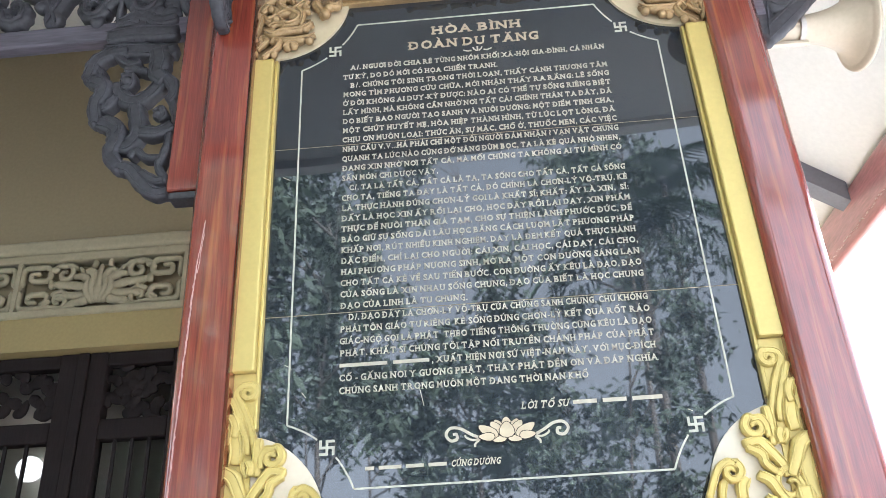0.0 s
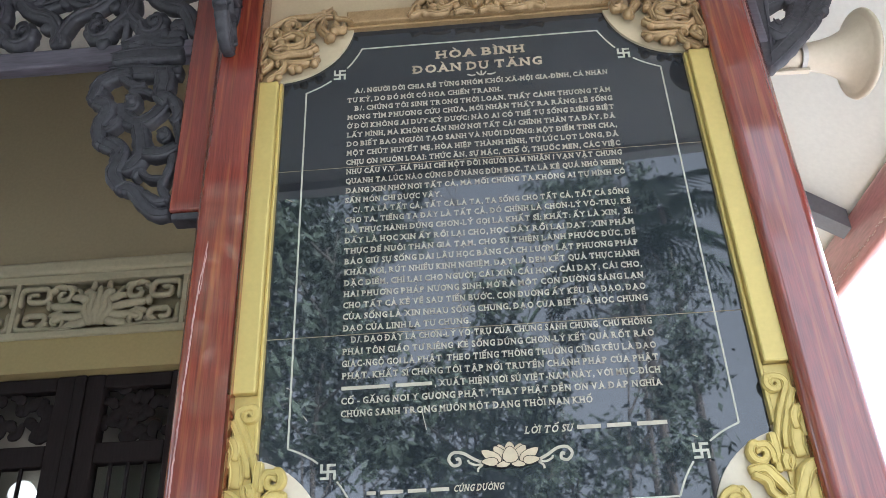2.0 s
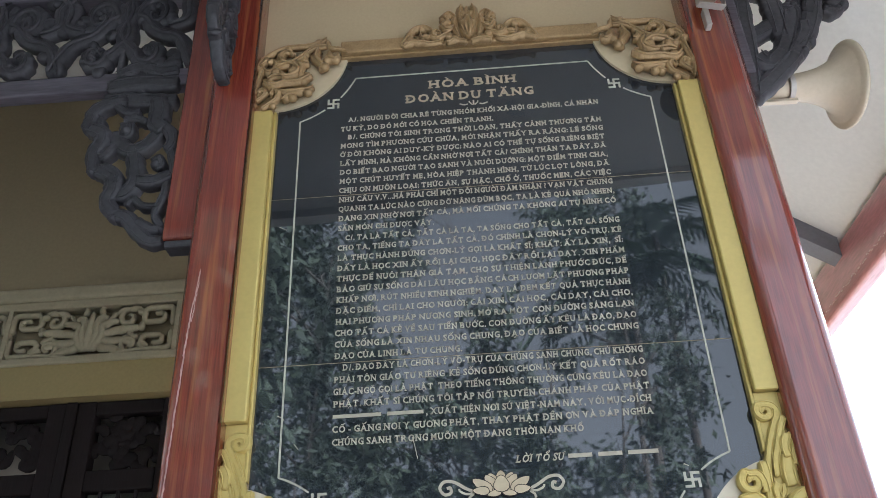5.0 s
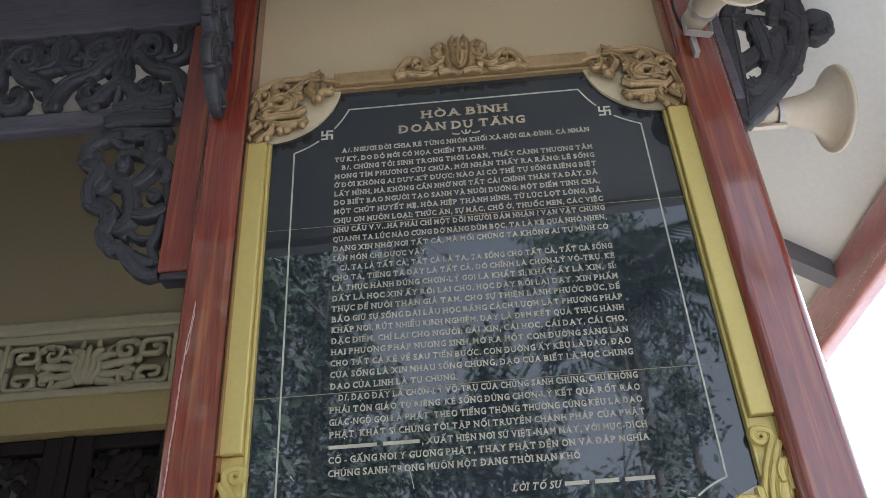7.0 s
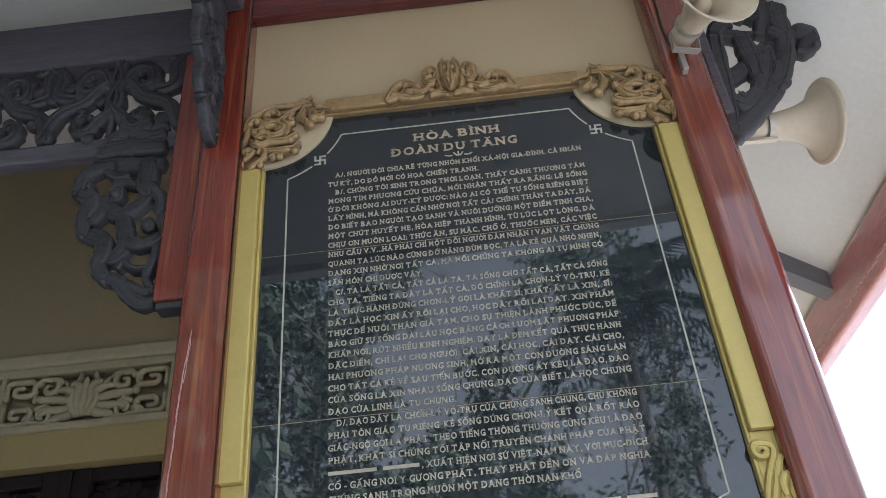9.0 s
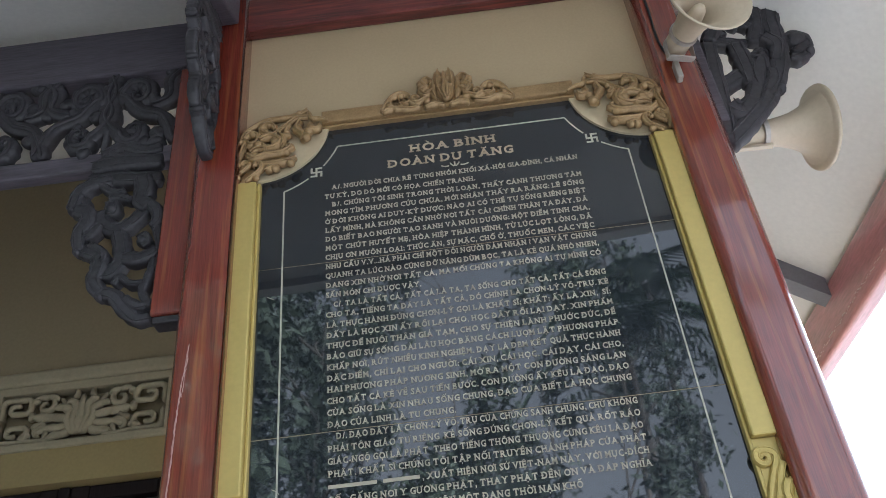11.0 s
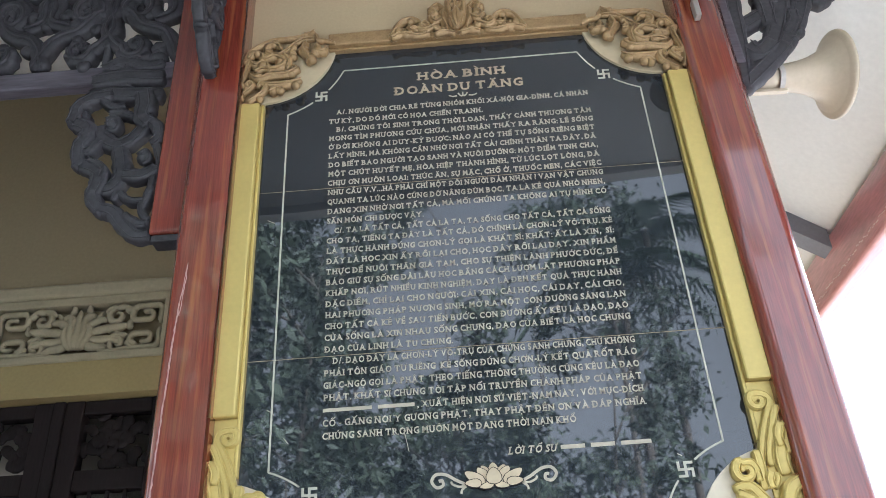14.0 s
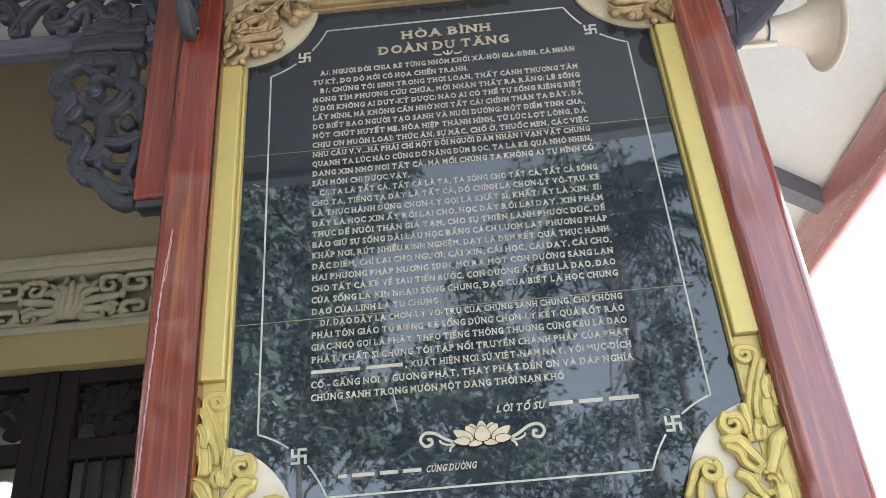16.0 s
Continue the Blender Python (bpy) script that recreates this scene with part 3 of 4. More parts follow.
CAP = 0.0200
letters("title_line", "HÒA BÌNH", -0.168, 0.168, 3.820, 0.036, TITLE, weight=0.026)
letters("title_line", "ĐOÀN DU TĂNG", -0.256, 0.226, 3.755, 0.036, TITLE, weight=0.026)
for i, line in enumerate(TEXT):
    zc = (3.6945 - 0.0425 * i) if i < 2 else 3.6125 - (i - 2) * (3.6125 - 2.4675) / 29
    x0 = -0.470 if line[1:3] == "/." else -0.496
    x1 = SHORT.get(i, 0.457)
    if line[0] == ",":
        bars(-0.496, -0.222, zc - CAP / 2, CAP, (8, 6), LETTER)
        x0 = -0.214
    letters("inscription_line", line, x0, x1, zc - CAP / 2, CAP, LETTER)
letters("signature_line", "LỜI TỔ SƯ", 0.039, 0.180, 2.376, 0.021, LETTER, slant=0.25)
bars(0.192, 0.450, 2.376, 0.021, (4, 4, 5), LETTER)
bars(-0.418, -0.184, 2.223, 0.018, (2, 5, 4, 4), LETTER)
letters("dedication_line", "CÚNG DƯỜNG", -0.172, -0.032, 2.223, 0.018, LETTER, slant=0.25)

# small flourish under the title
b = bmesh.new()
for s in (-1, 1):
    ribbon(b, spline([(s * 0.022, 3.728), (s * 0.036, 3.726), (s * 0.052, 3.732)]), 0.005)
    ribbon(b, spline([(s * 0.004, 3.724), (s * 0.012, 3.732), (s * 0.017, 3.741)]), 0.005)
ribbon(b, [(0, 3.724), (0, 3.745)], 0.006)
part("title_flourish", b, LETTER, plaque)

# lotus with scrolls
LX, LZ = -0.006, 2.296


def petal(bm, x, z, ang, length, width, y):
    pts = []
    for i in range(12):
        a = 2 * math.pi * i / 12
        u, v = 0.5 * length * (1 + math.cos(a)), 0.5 * width * math.sin(a) * (1 - 0.35 * math.cos(a))
        pts.append((x + u * math.cos(ang) - v * math.sin(ang), z + u * math.sin(ang) + v * math.cos(ang)))
    return plate(bm, pts, y, Y0 + 0.001)


for i, (x, z, ang, ln, w) in enumerate(((0, 0.030, 90, 0.028, 0.026), (0.018, 0.024, 62, 0.030, 0.024), (-0.018, 0.024, 118, 0.030, 0.024), (0.010, -0.002, 55, 0.058, 0.032), (-0.010, -0.002, 125, 0.058, 0.032),
                                        (0.026, 0.0, 34, 0.064, 0.030), (-0.026, 0.0, 146, 0.064, 0.030), (0.034, 0.002, 4, 0.046, 0.022), (-0.034, 0.002, 176, 0.046, 0.022),
                                        (0.0, -0.001, -12, 0.040, 0.017), (0.0, -0.001, 192, 0.040, 0.017), (0, -0.004, 90, 0.046, 0.042))):
    y = Y0 - 0.0012 - 0.0007 * i
    leaf = part("lotus_petal", petal(bmesh.new(), LX + x + 0.002 * math.cos(radians(ang)), LZ + z + 0.002 * math.sin(radians(ang)), radians(ang), ln, w, y - 0.0004), LOTUS_GOLD, plaque)
    part("petal_outline", petal(bmesh.new(), LX + x, LZ + z, radians(ang), ln + 0.004, w + 0.004, y), DOOR, leaf, "dark petal outline")
for s in (-1, 1):
    b = bmesh.new()
    for pts, w in (([(0.078, 0.003), (0.105, 0.016), (0.135, 0.034), (0.163, 0.036), (0.176, 0.018), (0.163, 0.0), (0.145, 0.004), (0.146, 0.018), (0.156, 0.017)], 0.0085),
                   ([(0.076, 0.002), (0.098, -0.002), (0.117, 0.006), (0.121, 0.014)], 0.006), ([(0.080, -0.002), (0.092, -0.012), (0.094, -0.022)], 0.006)):
        ribbon(b, spline([(LX + s * x, LZ + z) for x, z in pts], 6), w)
    part("lotus_scroll", b, LETTER, plaque)

# scratches on the stone
for pts in ([(-0.257, 2.470), (-0.250, 2.440), (-0.243, 2.405)], [(-0.700, 3.240), (-0.675, 3.226)], [(-0.665, 2.560), (-0.650, 2.552), (-0.643, 2.543)], [(0.515, 2.345), (0.528, 2.338)],
            [(0.305, 2.942), (0.309, 2.934)], [(-0.610, 2.470), (-0.596, 2.452)]):
    part("scratch", ribbon(bmesh.new(), spline(pts, 3), 0.0022, Y0 - 0.0007, 0.0012), LETTER, plaque, "pale scratch in the polish")

# ---- gilt frame ----
for s in (-1, 1):
    x0, x1 = sorted((s * (XS + 0.012), s * 0.8215))
    part("frame_bar", boxed(x0, x1, Y0 - 0.044, Y0 + 0.011, 2.535, 3.735, bevel=0.006), GOLD, plaque, "flat gilt side bar")
    x0, x1 = sorted((s * (XS + 0.001), s * (XS + 0.0118)))
    part("frame_fillet", boxed(x0, x1, Y0 - 0.022, Y0 + 0.011, 2.36, 3.74, bevel=0.003), GOLD, plaque, "narrow gilt inner fillet")
    x0, x1 = sorted((s * (XS + 0.0122), s * 0.8215))
    part("frame_backing", boxed(x0, x1, Y0 - 0.020, Y0 + 0.010, 1.99, 2.533), GOLD, plaque, "gilt ground behind the carving")
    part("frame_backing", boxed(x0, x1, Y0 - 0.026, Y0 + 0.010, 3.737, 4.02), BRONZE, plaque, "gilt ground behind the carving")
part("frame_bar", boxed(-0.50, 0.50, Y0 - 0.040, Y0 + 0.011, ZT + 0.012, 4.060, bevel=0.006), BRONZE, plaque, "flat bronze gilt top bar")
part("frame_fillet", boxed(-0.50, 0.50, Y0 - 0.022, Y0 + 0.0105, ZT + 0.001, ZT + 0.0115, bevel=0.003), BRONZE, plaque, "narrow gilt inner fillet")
part("frame_bar", boxed(-0.8214, 0.8214, Y0 - 0.040, Y0 + 0.0105, 1.985, ZB - 0.021, bevel=0.006), GOLD, plaque, "flat gilt bottom bar")

def rolled(x, z, r, start, sense, turns=1.2, n=9):
    """The rolled end of a scroll, (x, z) in metres."""
    return [(x + r * (1 - 0.85 * i / n) * math.cos(radians(start) + sense * turns * 6.2832 * i / n), z + r * (1 - 0.85 * i / n) * math.sin(radians(start) + sense * turns * 6.2832 * i / n)) for i in range(n + 1)]


# acanthus at the foot of the frame: (half width, points) in metres
FOOT_STEMS = [(0.0132, [(0.725, 2.268), (0.742, 2.331), (0.759, 2.383), (0.780, 2.430), (0.797, 2.466), (0.790, 2.487), (0.764, 2.495)] + rolled(0.764, 2.473, 0.024, -225, 1)), (0.0143, [(0.814, 2.457), (0.796, 2.423), (0.777, 2.371), (0.761, 2.330), (0.756, 2.285)]),
              (0.0179, [(0.814, 2.409), (0.826, 2.376), (0.817, 2.345), (0.819, 2.315)]), (0.0167, [(0.809, 2.404), (0.793, 2.370), (0.796, 2.335)]),
              (0.0269, [(0.799, 2.348), (0.789, 2.301), (0.792, 2.258)]), (0.0167, [(0.724, 2.331), (0.726, 2.300), (0.726, 2.257), (0.723, 2.220)]),
              (0.0132, [(0.715, 2.242), (0.713, 2.277), (0.701, 2.297), (0.680, 2.297)] + rolled(0.682, 2.274, 0.031, -240, 1)), (0.0143, [(0.751, 2.266), (0.741, 2.246), (0.744, 2.223)]),
              (0.0108, [(0.764, 2.267), (0.765, 2.244), (0.752, 2.223)]), (0.0191, [(0.642, 2.225), (0.681, 2.235), (0.709, 2.205), (0.736, 2.166), (0.746, 2.134)]),
              (0.0143, [(0.647, 2.219), (0.683, 2.199), (0.692, 2.167), (0.725, 2.138)])]
FOOT_LEAVES = [(0.0239, [(0.825, 2.240), (0.794, 2.221), (0.774, 2.180), (0.751, 2.133)]), (0.0310, [(0.822, 2.232), (0.798, 2.167), (0.802, 2.114), (0.813, 2.060)]),
               (0.0108, [(0.768, 2.084), (0.776, 2.110), (0.765, 2.139)] + rolled(0.746, 2.112, 0.047, -300, 1)), (0.0167, [(0.661, 2.144), (0.692, 2.127), (0.710, 2.093), (0.728, 2.066)]),
               (0.0132, [(0.520, 2.085), (0.541, 2.131), (0.561, 2.166), (0.588, 2.181), (0.606, 2.172)] + rolled(0.593, 2.154, 0.029, -300, -1)), (0.0132, [(0.556, 2.082), (0.567, 2.124), (0.588, 2.143)]),
               (0.0203, [(0.630, 2.140), (0.615, 2.116), (0.612, 2.079)]), (0.0239, [(0.666, 2.080), (0.696, 2.057), (0.740, 2.049)]),
               (0.0299, [(0.773, 2.105), (0.773, 2.063), (0.756, 2.032)])]
HEAD = [(20, [(75, 440), (95, 390), (150, 350), (220, 322), (330, 318), (395, 300), (425, 282)]),
        (22, [(255, 385), (240, 360), (205, 355), (180, 385), (205, 415), (250, 420), (300, 385), (360, 340), (430, 335)]),
        (16, [(430, 300), (445, 345), (490, 355), (535, 378)]),
        (28, [(385, 350), (370, 400), (400, 445), (395, 480)]),
        (26, [(440, 375), (445, 410), (475, 420), (490, 395)]),
        (24, [(320, 400), (310, 430), (340, 440)]),
        (24, [(90, 430), (120, 400), (160, 410), (165, 450), (130, 470), (100, 450), (80, 520), (65, 600), (75, 670)]),
        (30, [(170, 450), (230, 430), (285, 470), (240, 505), (170, 500), (130, 520)]),
        (26, [(110, 530), (150, 560), (220, 545), (290, 545), (345, 515), (320, 505)]),
        (24, [(180, 590), (260, 595), (330, 590), (368, 575)]),
        (18, [(85, 590), (105, 570), (125, 590), (105, 615), (80, 640)]),
        (20, [(150, 610), (165, 585), (190, 600), (180, 635), (150, 660), (110, 690)]),
        (24, [(210, 640), (245, 620), (275, 640)]),
        (24, [(190, 470), (210, 520), (200, 560)]), (22, [(270, 420), (300, 460), (290, 520)])]
CREST = [(24, [(382, 125), (368, 180), (375, 250), (395, 310)]), (20, [(410, 140), (404, 200), (410, 250)]),
         (30, [(410, 205), (398, 260), (410, 320)]), (24, [(345, 190), (340, 250), (360, 310)]),
         (26, [(345, 200), (315, 175), (285, 195), (300, 225), (275, 245), (300, 270), (340, 250)]),
         (24, [(260, 290), (240, 275), (220, 295), (245, 315), (285, 300), (320, 290)]),
         (24, [(55, 340), (80, 300), (115, 255), (170, 240), (215, 265), (205, 300), (165, 305), (155, 275)]),
         (22, [(60, 345), (110, 325), (160, 330), (210, 340), (270, 330)]), (20, [(290, 345), (340, 330), (400, 345)]), (20, [(130, 300), (145, 330), (190, 335)])]
for mirror in (True, False):
    b = bmesh.new()
    for i, (r, pts) in enumerate(FOOT_STEMS + FOOT_LEAVES):
        line = [(-x if mirror else x, z) for x, z in pts]
        y = Y0 - 0.020 - 0.0030 * (i % 4)
        stroke(b, line, r, y, 0.016, taper=(0.75, 0.6), step=7, ring=14, square=0.6, lobes=0.03)
        # a low raised lip along both edges
        for k in (-0.55, 0.55):
            stroke(b, beside(line, k * r), r * 0.16, y - 0.0145, 0.0035, ring=6)
    bmesh.ops.recalc_face_normals(b, faces=b.faces)
    part("corner_carving", b, GOLD, plaque, "carved gilt acanthus scrolls", True)
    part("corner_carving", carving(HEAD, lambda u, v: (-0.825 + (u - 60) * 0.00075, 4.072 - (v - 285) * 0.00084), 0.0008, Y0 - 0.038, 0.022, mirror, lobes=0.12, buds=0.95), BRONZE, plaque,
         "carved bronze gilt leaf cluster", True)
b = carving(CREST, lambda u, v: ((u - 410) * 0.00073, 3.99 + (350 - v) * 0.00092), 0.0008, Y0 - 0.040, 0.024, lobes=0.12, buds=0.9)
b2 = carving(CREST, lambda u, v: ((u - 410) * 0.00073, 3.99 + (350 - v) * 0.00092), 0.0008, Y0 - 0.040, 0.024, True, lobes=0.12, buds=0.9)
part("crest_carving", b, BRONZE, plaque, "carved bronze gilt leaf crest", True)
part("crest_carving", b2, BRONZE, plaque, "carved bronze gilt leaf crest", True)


# ---- carved brackets and frieze ----
# carved scrolls: (half width, points) in metres from the bracket's foot
SCROLLS_OUTER = [(0.033, [(-0.230, 0.657), (-0.309, 0.645), (-0.358, 0.609), (-0.368, 0.564), (-0.378, 0.530)]), (0.037, [(-0.364, 0.531), (-0.313, 0.503), (-0.307, 0.460), (-0.328, 0.407), (-0.312, 0.320)]),
                 (0.037, [(-0.304, 0.331), (-0.237, 0.294), (-0.229, 0.237), (-0.240, 0.180), (-0.199, 0.119)]), (0.031, [(-0.210, 0.126), (-0.155, 0.108), (-0.109, 0.048), (-0.058, 0.002), (-0.008, 0.004)]),
                 (0.019, [(-0.366, 0.595), (-0.330, 0.567), (-0.331, 0.528)]), (0.016, [(-0.280, 0.347), (-0.214, 0.300), (-0.217, 0.257)])]
SCROLLS_INNER = [(0.045, [(-0.33, 0.735), (-0.22, 0.750), (-0.12, 0.742), (-0.04, 0.735)]), (0.035, [(-0.30, 0.795), (-0.21, 0.835), (-0.12, 0.805), (-0.05, 0.815)]), (0.030, [(-0.20, 0.70), (-0.19, 0.80), (-0.23, 0.88)]),
                 (0.041, [(-0.338, 0.673), (-0.244, 0.672), (-0.136, 0.660), (-0.040, 0.653)]), (0.043, [(-0.112, 0.657), (-0.097, 0.592), (-0.101, 0.535), (-0.067, 0.501)]), (0.018, [(-0.281, 0.644), (-0.221, 0.594), (-0.174, 0.597)]),
                 (0.020, [(-0.235, 0.561), (-0.188, 0.566), (-0.138, 0.543)]), (0.026, [(-0.246, 0.530), (-0.213, 0.531), (-0.208, 0.496), (-0.237, 0.492)]), (0.037, [(-0.260, 0.514), (-0.247, 0.456), (-0.185, 0.415), (-0.125, 0.448), (-0.083, 0.512)]),
                 (0.023, [(-0.247, 0.437), (-0.274, 0.392), (-0.298, 0.379)]), (0.026, [(-0.089, 0.534), (-0.043, 0.485), (-0.029, 0.430), (-0.050, 0.397)]), (0.019, [(-0.093, 0.346), (-0.071, 0.362), (-0.058, 0.332), (-0.077, 0.317)]),
                 (0.023, [(-0.038, 0.417), (-0.008, 0.329), (-0.000, 0.257), (-0.024, 0.202)]), (0.037, [(-0.182, 0.412), (-0.161, 0.339), (-0.151, 0.267), (-0.182, 0.218), (-0.217, 0.214)]), (0.030, [(-0.141, 0.264), (-0.069, 0.256), (-0.012, 0.287)]),
                 (0.016, [(-0.161, 0.151), (-0.139, 0.181), (-0.099, 0.150), (-0.042, 0.143)]), (0.019, [(-0.022, 0.259), (-0.032, 0.174), (-0.051, 0.107), (-0.017, 0.053)]), (0.022, [(-0.118, 0.094), (-0.058, 0.050), (-0.012, 0.059)])]
SCROLL_BUDS = [(-0.380, 0.529, 0.015), (-0.318, 0.318, 0.016), (-0.204, 0.105, 0.015), (-0.216, 0.511, 0.024), (-0.078, 0.339, 0.024), (-0.071, 0.598, 0.016), (-0.018, 0.042, 0.014)]
SIDE_OUTER = [(0.042, [(0.104, 0.554), (0.083, 0.395), (0.067, 0.203), (0.038, 0.000)]), (0.042, [(0.038, 0.000), (0.107, 0.061), (0.183, 0.134), (0.249, 0.202)]),
              (0.044, [(0.202, 0.151), (0.290, 0.267), (0.356, 0.403), (0.384, 0.538), (0.403, 0.672), (0.464, 0.825), (0.588, 0.968)]), (0.042, [(0.395, 0.511), (0.465, 0.526), (0.486, 0.484), (0.439, 0.433)]),
              (0.027, [(0.409, 0.425), (0.443, 0.413), (0.488, 0.439)]), (0.037, [(0.497, 0.852), (0.549, 0.786), (0.557, 0.720), (0.530, 0.692)]),
              (0.064, [(0.354, 1.133), (0.528, 1.172), (0.699, 1.114), (0.844, 0.962)]), (0.049, [(0.750, 0.879), (0.736, 0.995), (0.659, 1.055)])]
SIDE_INNER = [(0.032, [(0.111, 0.579), (0.189, 0.542), (0.264, 0.524)]), (0.037, [(0.290, 0.527), (0.340, 0.649), (0.345, 0.810), (0.302, 0.946)]), (0.040, [(0.104, 0.554), (0.199, 0.702), (0.262, 0.887), (0.367, 1.098)]),
              (0.042, [(0.210, 0.532), (0.214, 0.447), (0.215, 0.382), (0.211, 0.286)]), (0.049, [(0.244, 0.420), (0.276, 0.418), (0.241, 0.307), (0.183, 0.186)]), (0.030, [(0.279, 0.444), (0.304, 0.466), (0.302, 0.427)]),
              (0.040, [(0.086, 0.298), (0.184, 0.354), (0.224, 0.374)]), (0.049, [(0.094, 0.199), (0.133, 0.155), (0.203, 0.215)]), (0.035, [(0.307, 0.362), (0.299, 0.298), (0.250, 0.241)]),
              (0.030, [(0.177, 0.582), (0.152, 0.644), (0.112, 0.585)]), (0.030, [(0.305, 0.622), (0.267, 0.672), (0.230, 0.639)]), (0.040, [(0.076, 0.137), (0.077, 0.056), (0.112, 0.116)]),
              (0.035, [(0.332, 0.553), (0.371, 0.489), (0.334, 0.390)])]
SIDE_BUDS = [(0.314, 0.251, 0.022), (0.279, 0.211, 0.020), (0.492, 0.438, 0.022), (0.462, 0.514, 0.047), (0.542, 0.703, 0.042), (0.294, 0.448, 0.022)]


def carved_bracket(x, y, z, outer, inner, buds, label, turn=0, k=1.0, side=1):
    """An openwork bracket of flat-faced scrolls; its drawing lies along x before the turn."""
    t = thing("carved_bracket", (x, y, z), label, "bracket", "carved eave brackets")
    m = Matrix.Translation((x, y, z)) @ Matrix.Rotation(radians(turn), 4, "Z") @ Matrix.Diagonal((side * k, k, k, 1))
    for i, (r, pts) in enumerate(outer + inner):
        b = bmesh.new()
        stroke(b, pts, r, 0.0035 * (i % 5) - 0.007, 0.030, taper=(0.85, 0.75), step=7, ring=14, lobes=0.06, square=0.55)
        # grooves that follow the scroll
        for s in (-0.45, 0.45):
            stroke(b, beside(pts, s * r), r * 0.10, 0.0035 * (i % 5) - 0.0345, 0.004, ring=6)
        if side < 0:
            bmesh.ops.reverse_faces(b, faces=b.faces)
        bmesh.ops.transform(b, verts=b.verts, matrix=m)
        bmesh.ops.recalc_face_normals(b, faces=b.faces)
        part("scroll", b, DARK, t, smooth=True)
    for u, v, r in buds:
        b = bmesh.new()
        knob(b, u, v, r, -0.006, 0.030)
        bmesh.ops.transform(b, verts=b.verts, matrix=m)
        part("bud", b, DARK, t, smooth=True)
    return t


t = carved_bracket(-1.118, Y0 + 0.06, 3.25, SCROLLS_OUTER, SCROLLS_INNER, SCROLL_BUDS, "dark stained openwork bracket carved with scrolling leaves")
part("mounting_post", boxed(-1.122, -0.984, Y0 + 0.015, Y0 + 0.10, 3.235, 4.484, bevel=0.012, seg=3), RED, t, "red lacquered mounting board")
part("foot_moulding", boxed(-1.112, -0.984, Y0 + 0.022, Y0 + 0.093, 3.205, 3.234, bevel=0.008), DARK, t, "dark foot moulding")
carved_bracket(1.000, Y0 + 0.06, 3.70, SIDE_OUTER, SIDE_INNER, SIDE_BUDS, "dark stained openwork bracket under the side eave")
carved_bracket(-0.925, Y0 - 0.076, 3.85, SCROLLS_OUTER, SCROLLS_INNER, SCROLL_BUDS, "dark stained carved bracket reaching out under front eave", 90, 0.85)
t = thing("side_beam", (1.5, Y0 + 0.06, 4.5), "dark stained short beam over the side bracket", "beam")
part("beam", boxed(1.0, 1.07, Y0 + 0.02, Y0 + 0.10, 3.80, 4.66, bevel=0.012), DARK_X, t)

t = thing("eave_beam", (-0.905, 2.1, zf(2.1) - 0.2), "dark stained beam reaching out from the post under the soffit", "beam")
bm = boxed(-0.965, -0.845, 1.93, Y0 - 0.080, -0.21, -0.004, bevel=0.01)
for v in bm.verts:
    v.co.z += zf(v.co.y)
part("beam", bm, DARK_X, t)

frieze = thing("carved_frieze", (-2.4, Y0 + 0.06, 3.985), "dark stained openwork frieze of scrolling leaves", "frieze")
part("lower_rail", boxed(-3.899, -1.124, Y0 + 0.05, Y0 + 0.11, 3.985, 4.075, bevel=0.01), DARK_X, frieze)
rng = random.Random(5)


def fz(z):
    return 4.07 + (z - 4.15) * 0.44 / 0.335


for k in range(5):
    b, xa = bmesh.new(), -1.14 - k * 0.55
    for s, xm in ((1, xa - 0.14), (-1, xa - 0.41)):
        for pts, r in (([(xm + s * 0.16, 4.16), (xm + s * 0.10, 4.27), (xm, 4.31), (xm - s * 0.06, 4.37)] + spiral(xm - s * 0.02, 4.385, 0.07, 1.1, math.pi if s > 0 else 0, -s), 0.036),
                       ([(xm - s * 0.15, 4.49), (xm - s * 0.12, 4.40), (xm - s * 0.15, 4.30), (xm - s * 0.08, 4.22)] + spiral(xm - s * 0.02, 4.225, 0.055, 1.0, math.pi if s > 0 else 0, s), 0.032),
                       ([(xm + s * 0.17, 4.48), (xm + s * 0.12, 4.43), (xm + s * 0.12, 4.36), (xm + s * 0.04, 4.33)], 0.040)):
            stroke(b, [(x, fz(z)) for x, z in pts], r * 1.08, Y0 + 0.06, 0.032, lobes=0.1, ring=12, square=0.6, taper=(0.85, 0.7))
            stroke(b, [(x, fz(z)) for x, z in pts], r * 0.35, Y0 + 0.03, 0.010, ring=6)
        for _ in range(11):
            x, z, a, l = xm + rng.uniform(-0.14, 0.14), fz(rng.uniform(4.15, 4.48)), rng.uniform(0, 6.28), rng.uniform(0.04, 0.09)
            stroke(b, [(x, z), (x + l * 0.6 * math.cos(a), z + l * 0.6 * math.sin(a)), (x + l * math.cos(a + 0.5), z + l * math.sin(a + 0.5))], rng.uniform(0.020, 0.033), Y0 + 0.055, 0.026, step=4, ring=10, square=0.6)
    box(b, xa - 0.285, xa - 0.265, Y0 + 0.04, Y0 + 0.08, 4.072, 4.505)
    bmesh.ops.recalc_face_normals(b, faces=b.faces)
    part("openwork_panel", b, DARK, frieze, smooth=True)

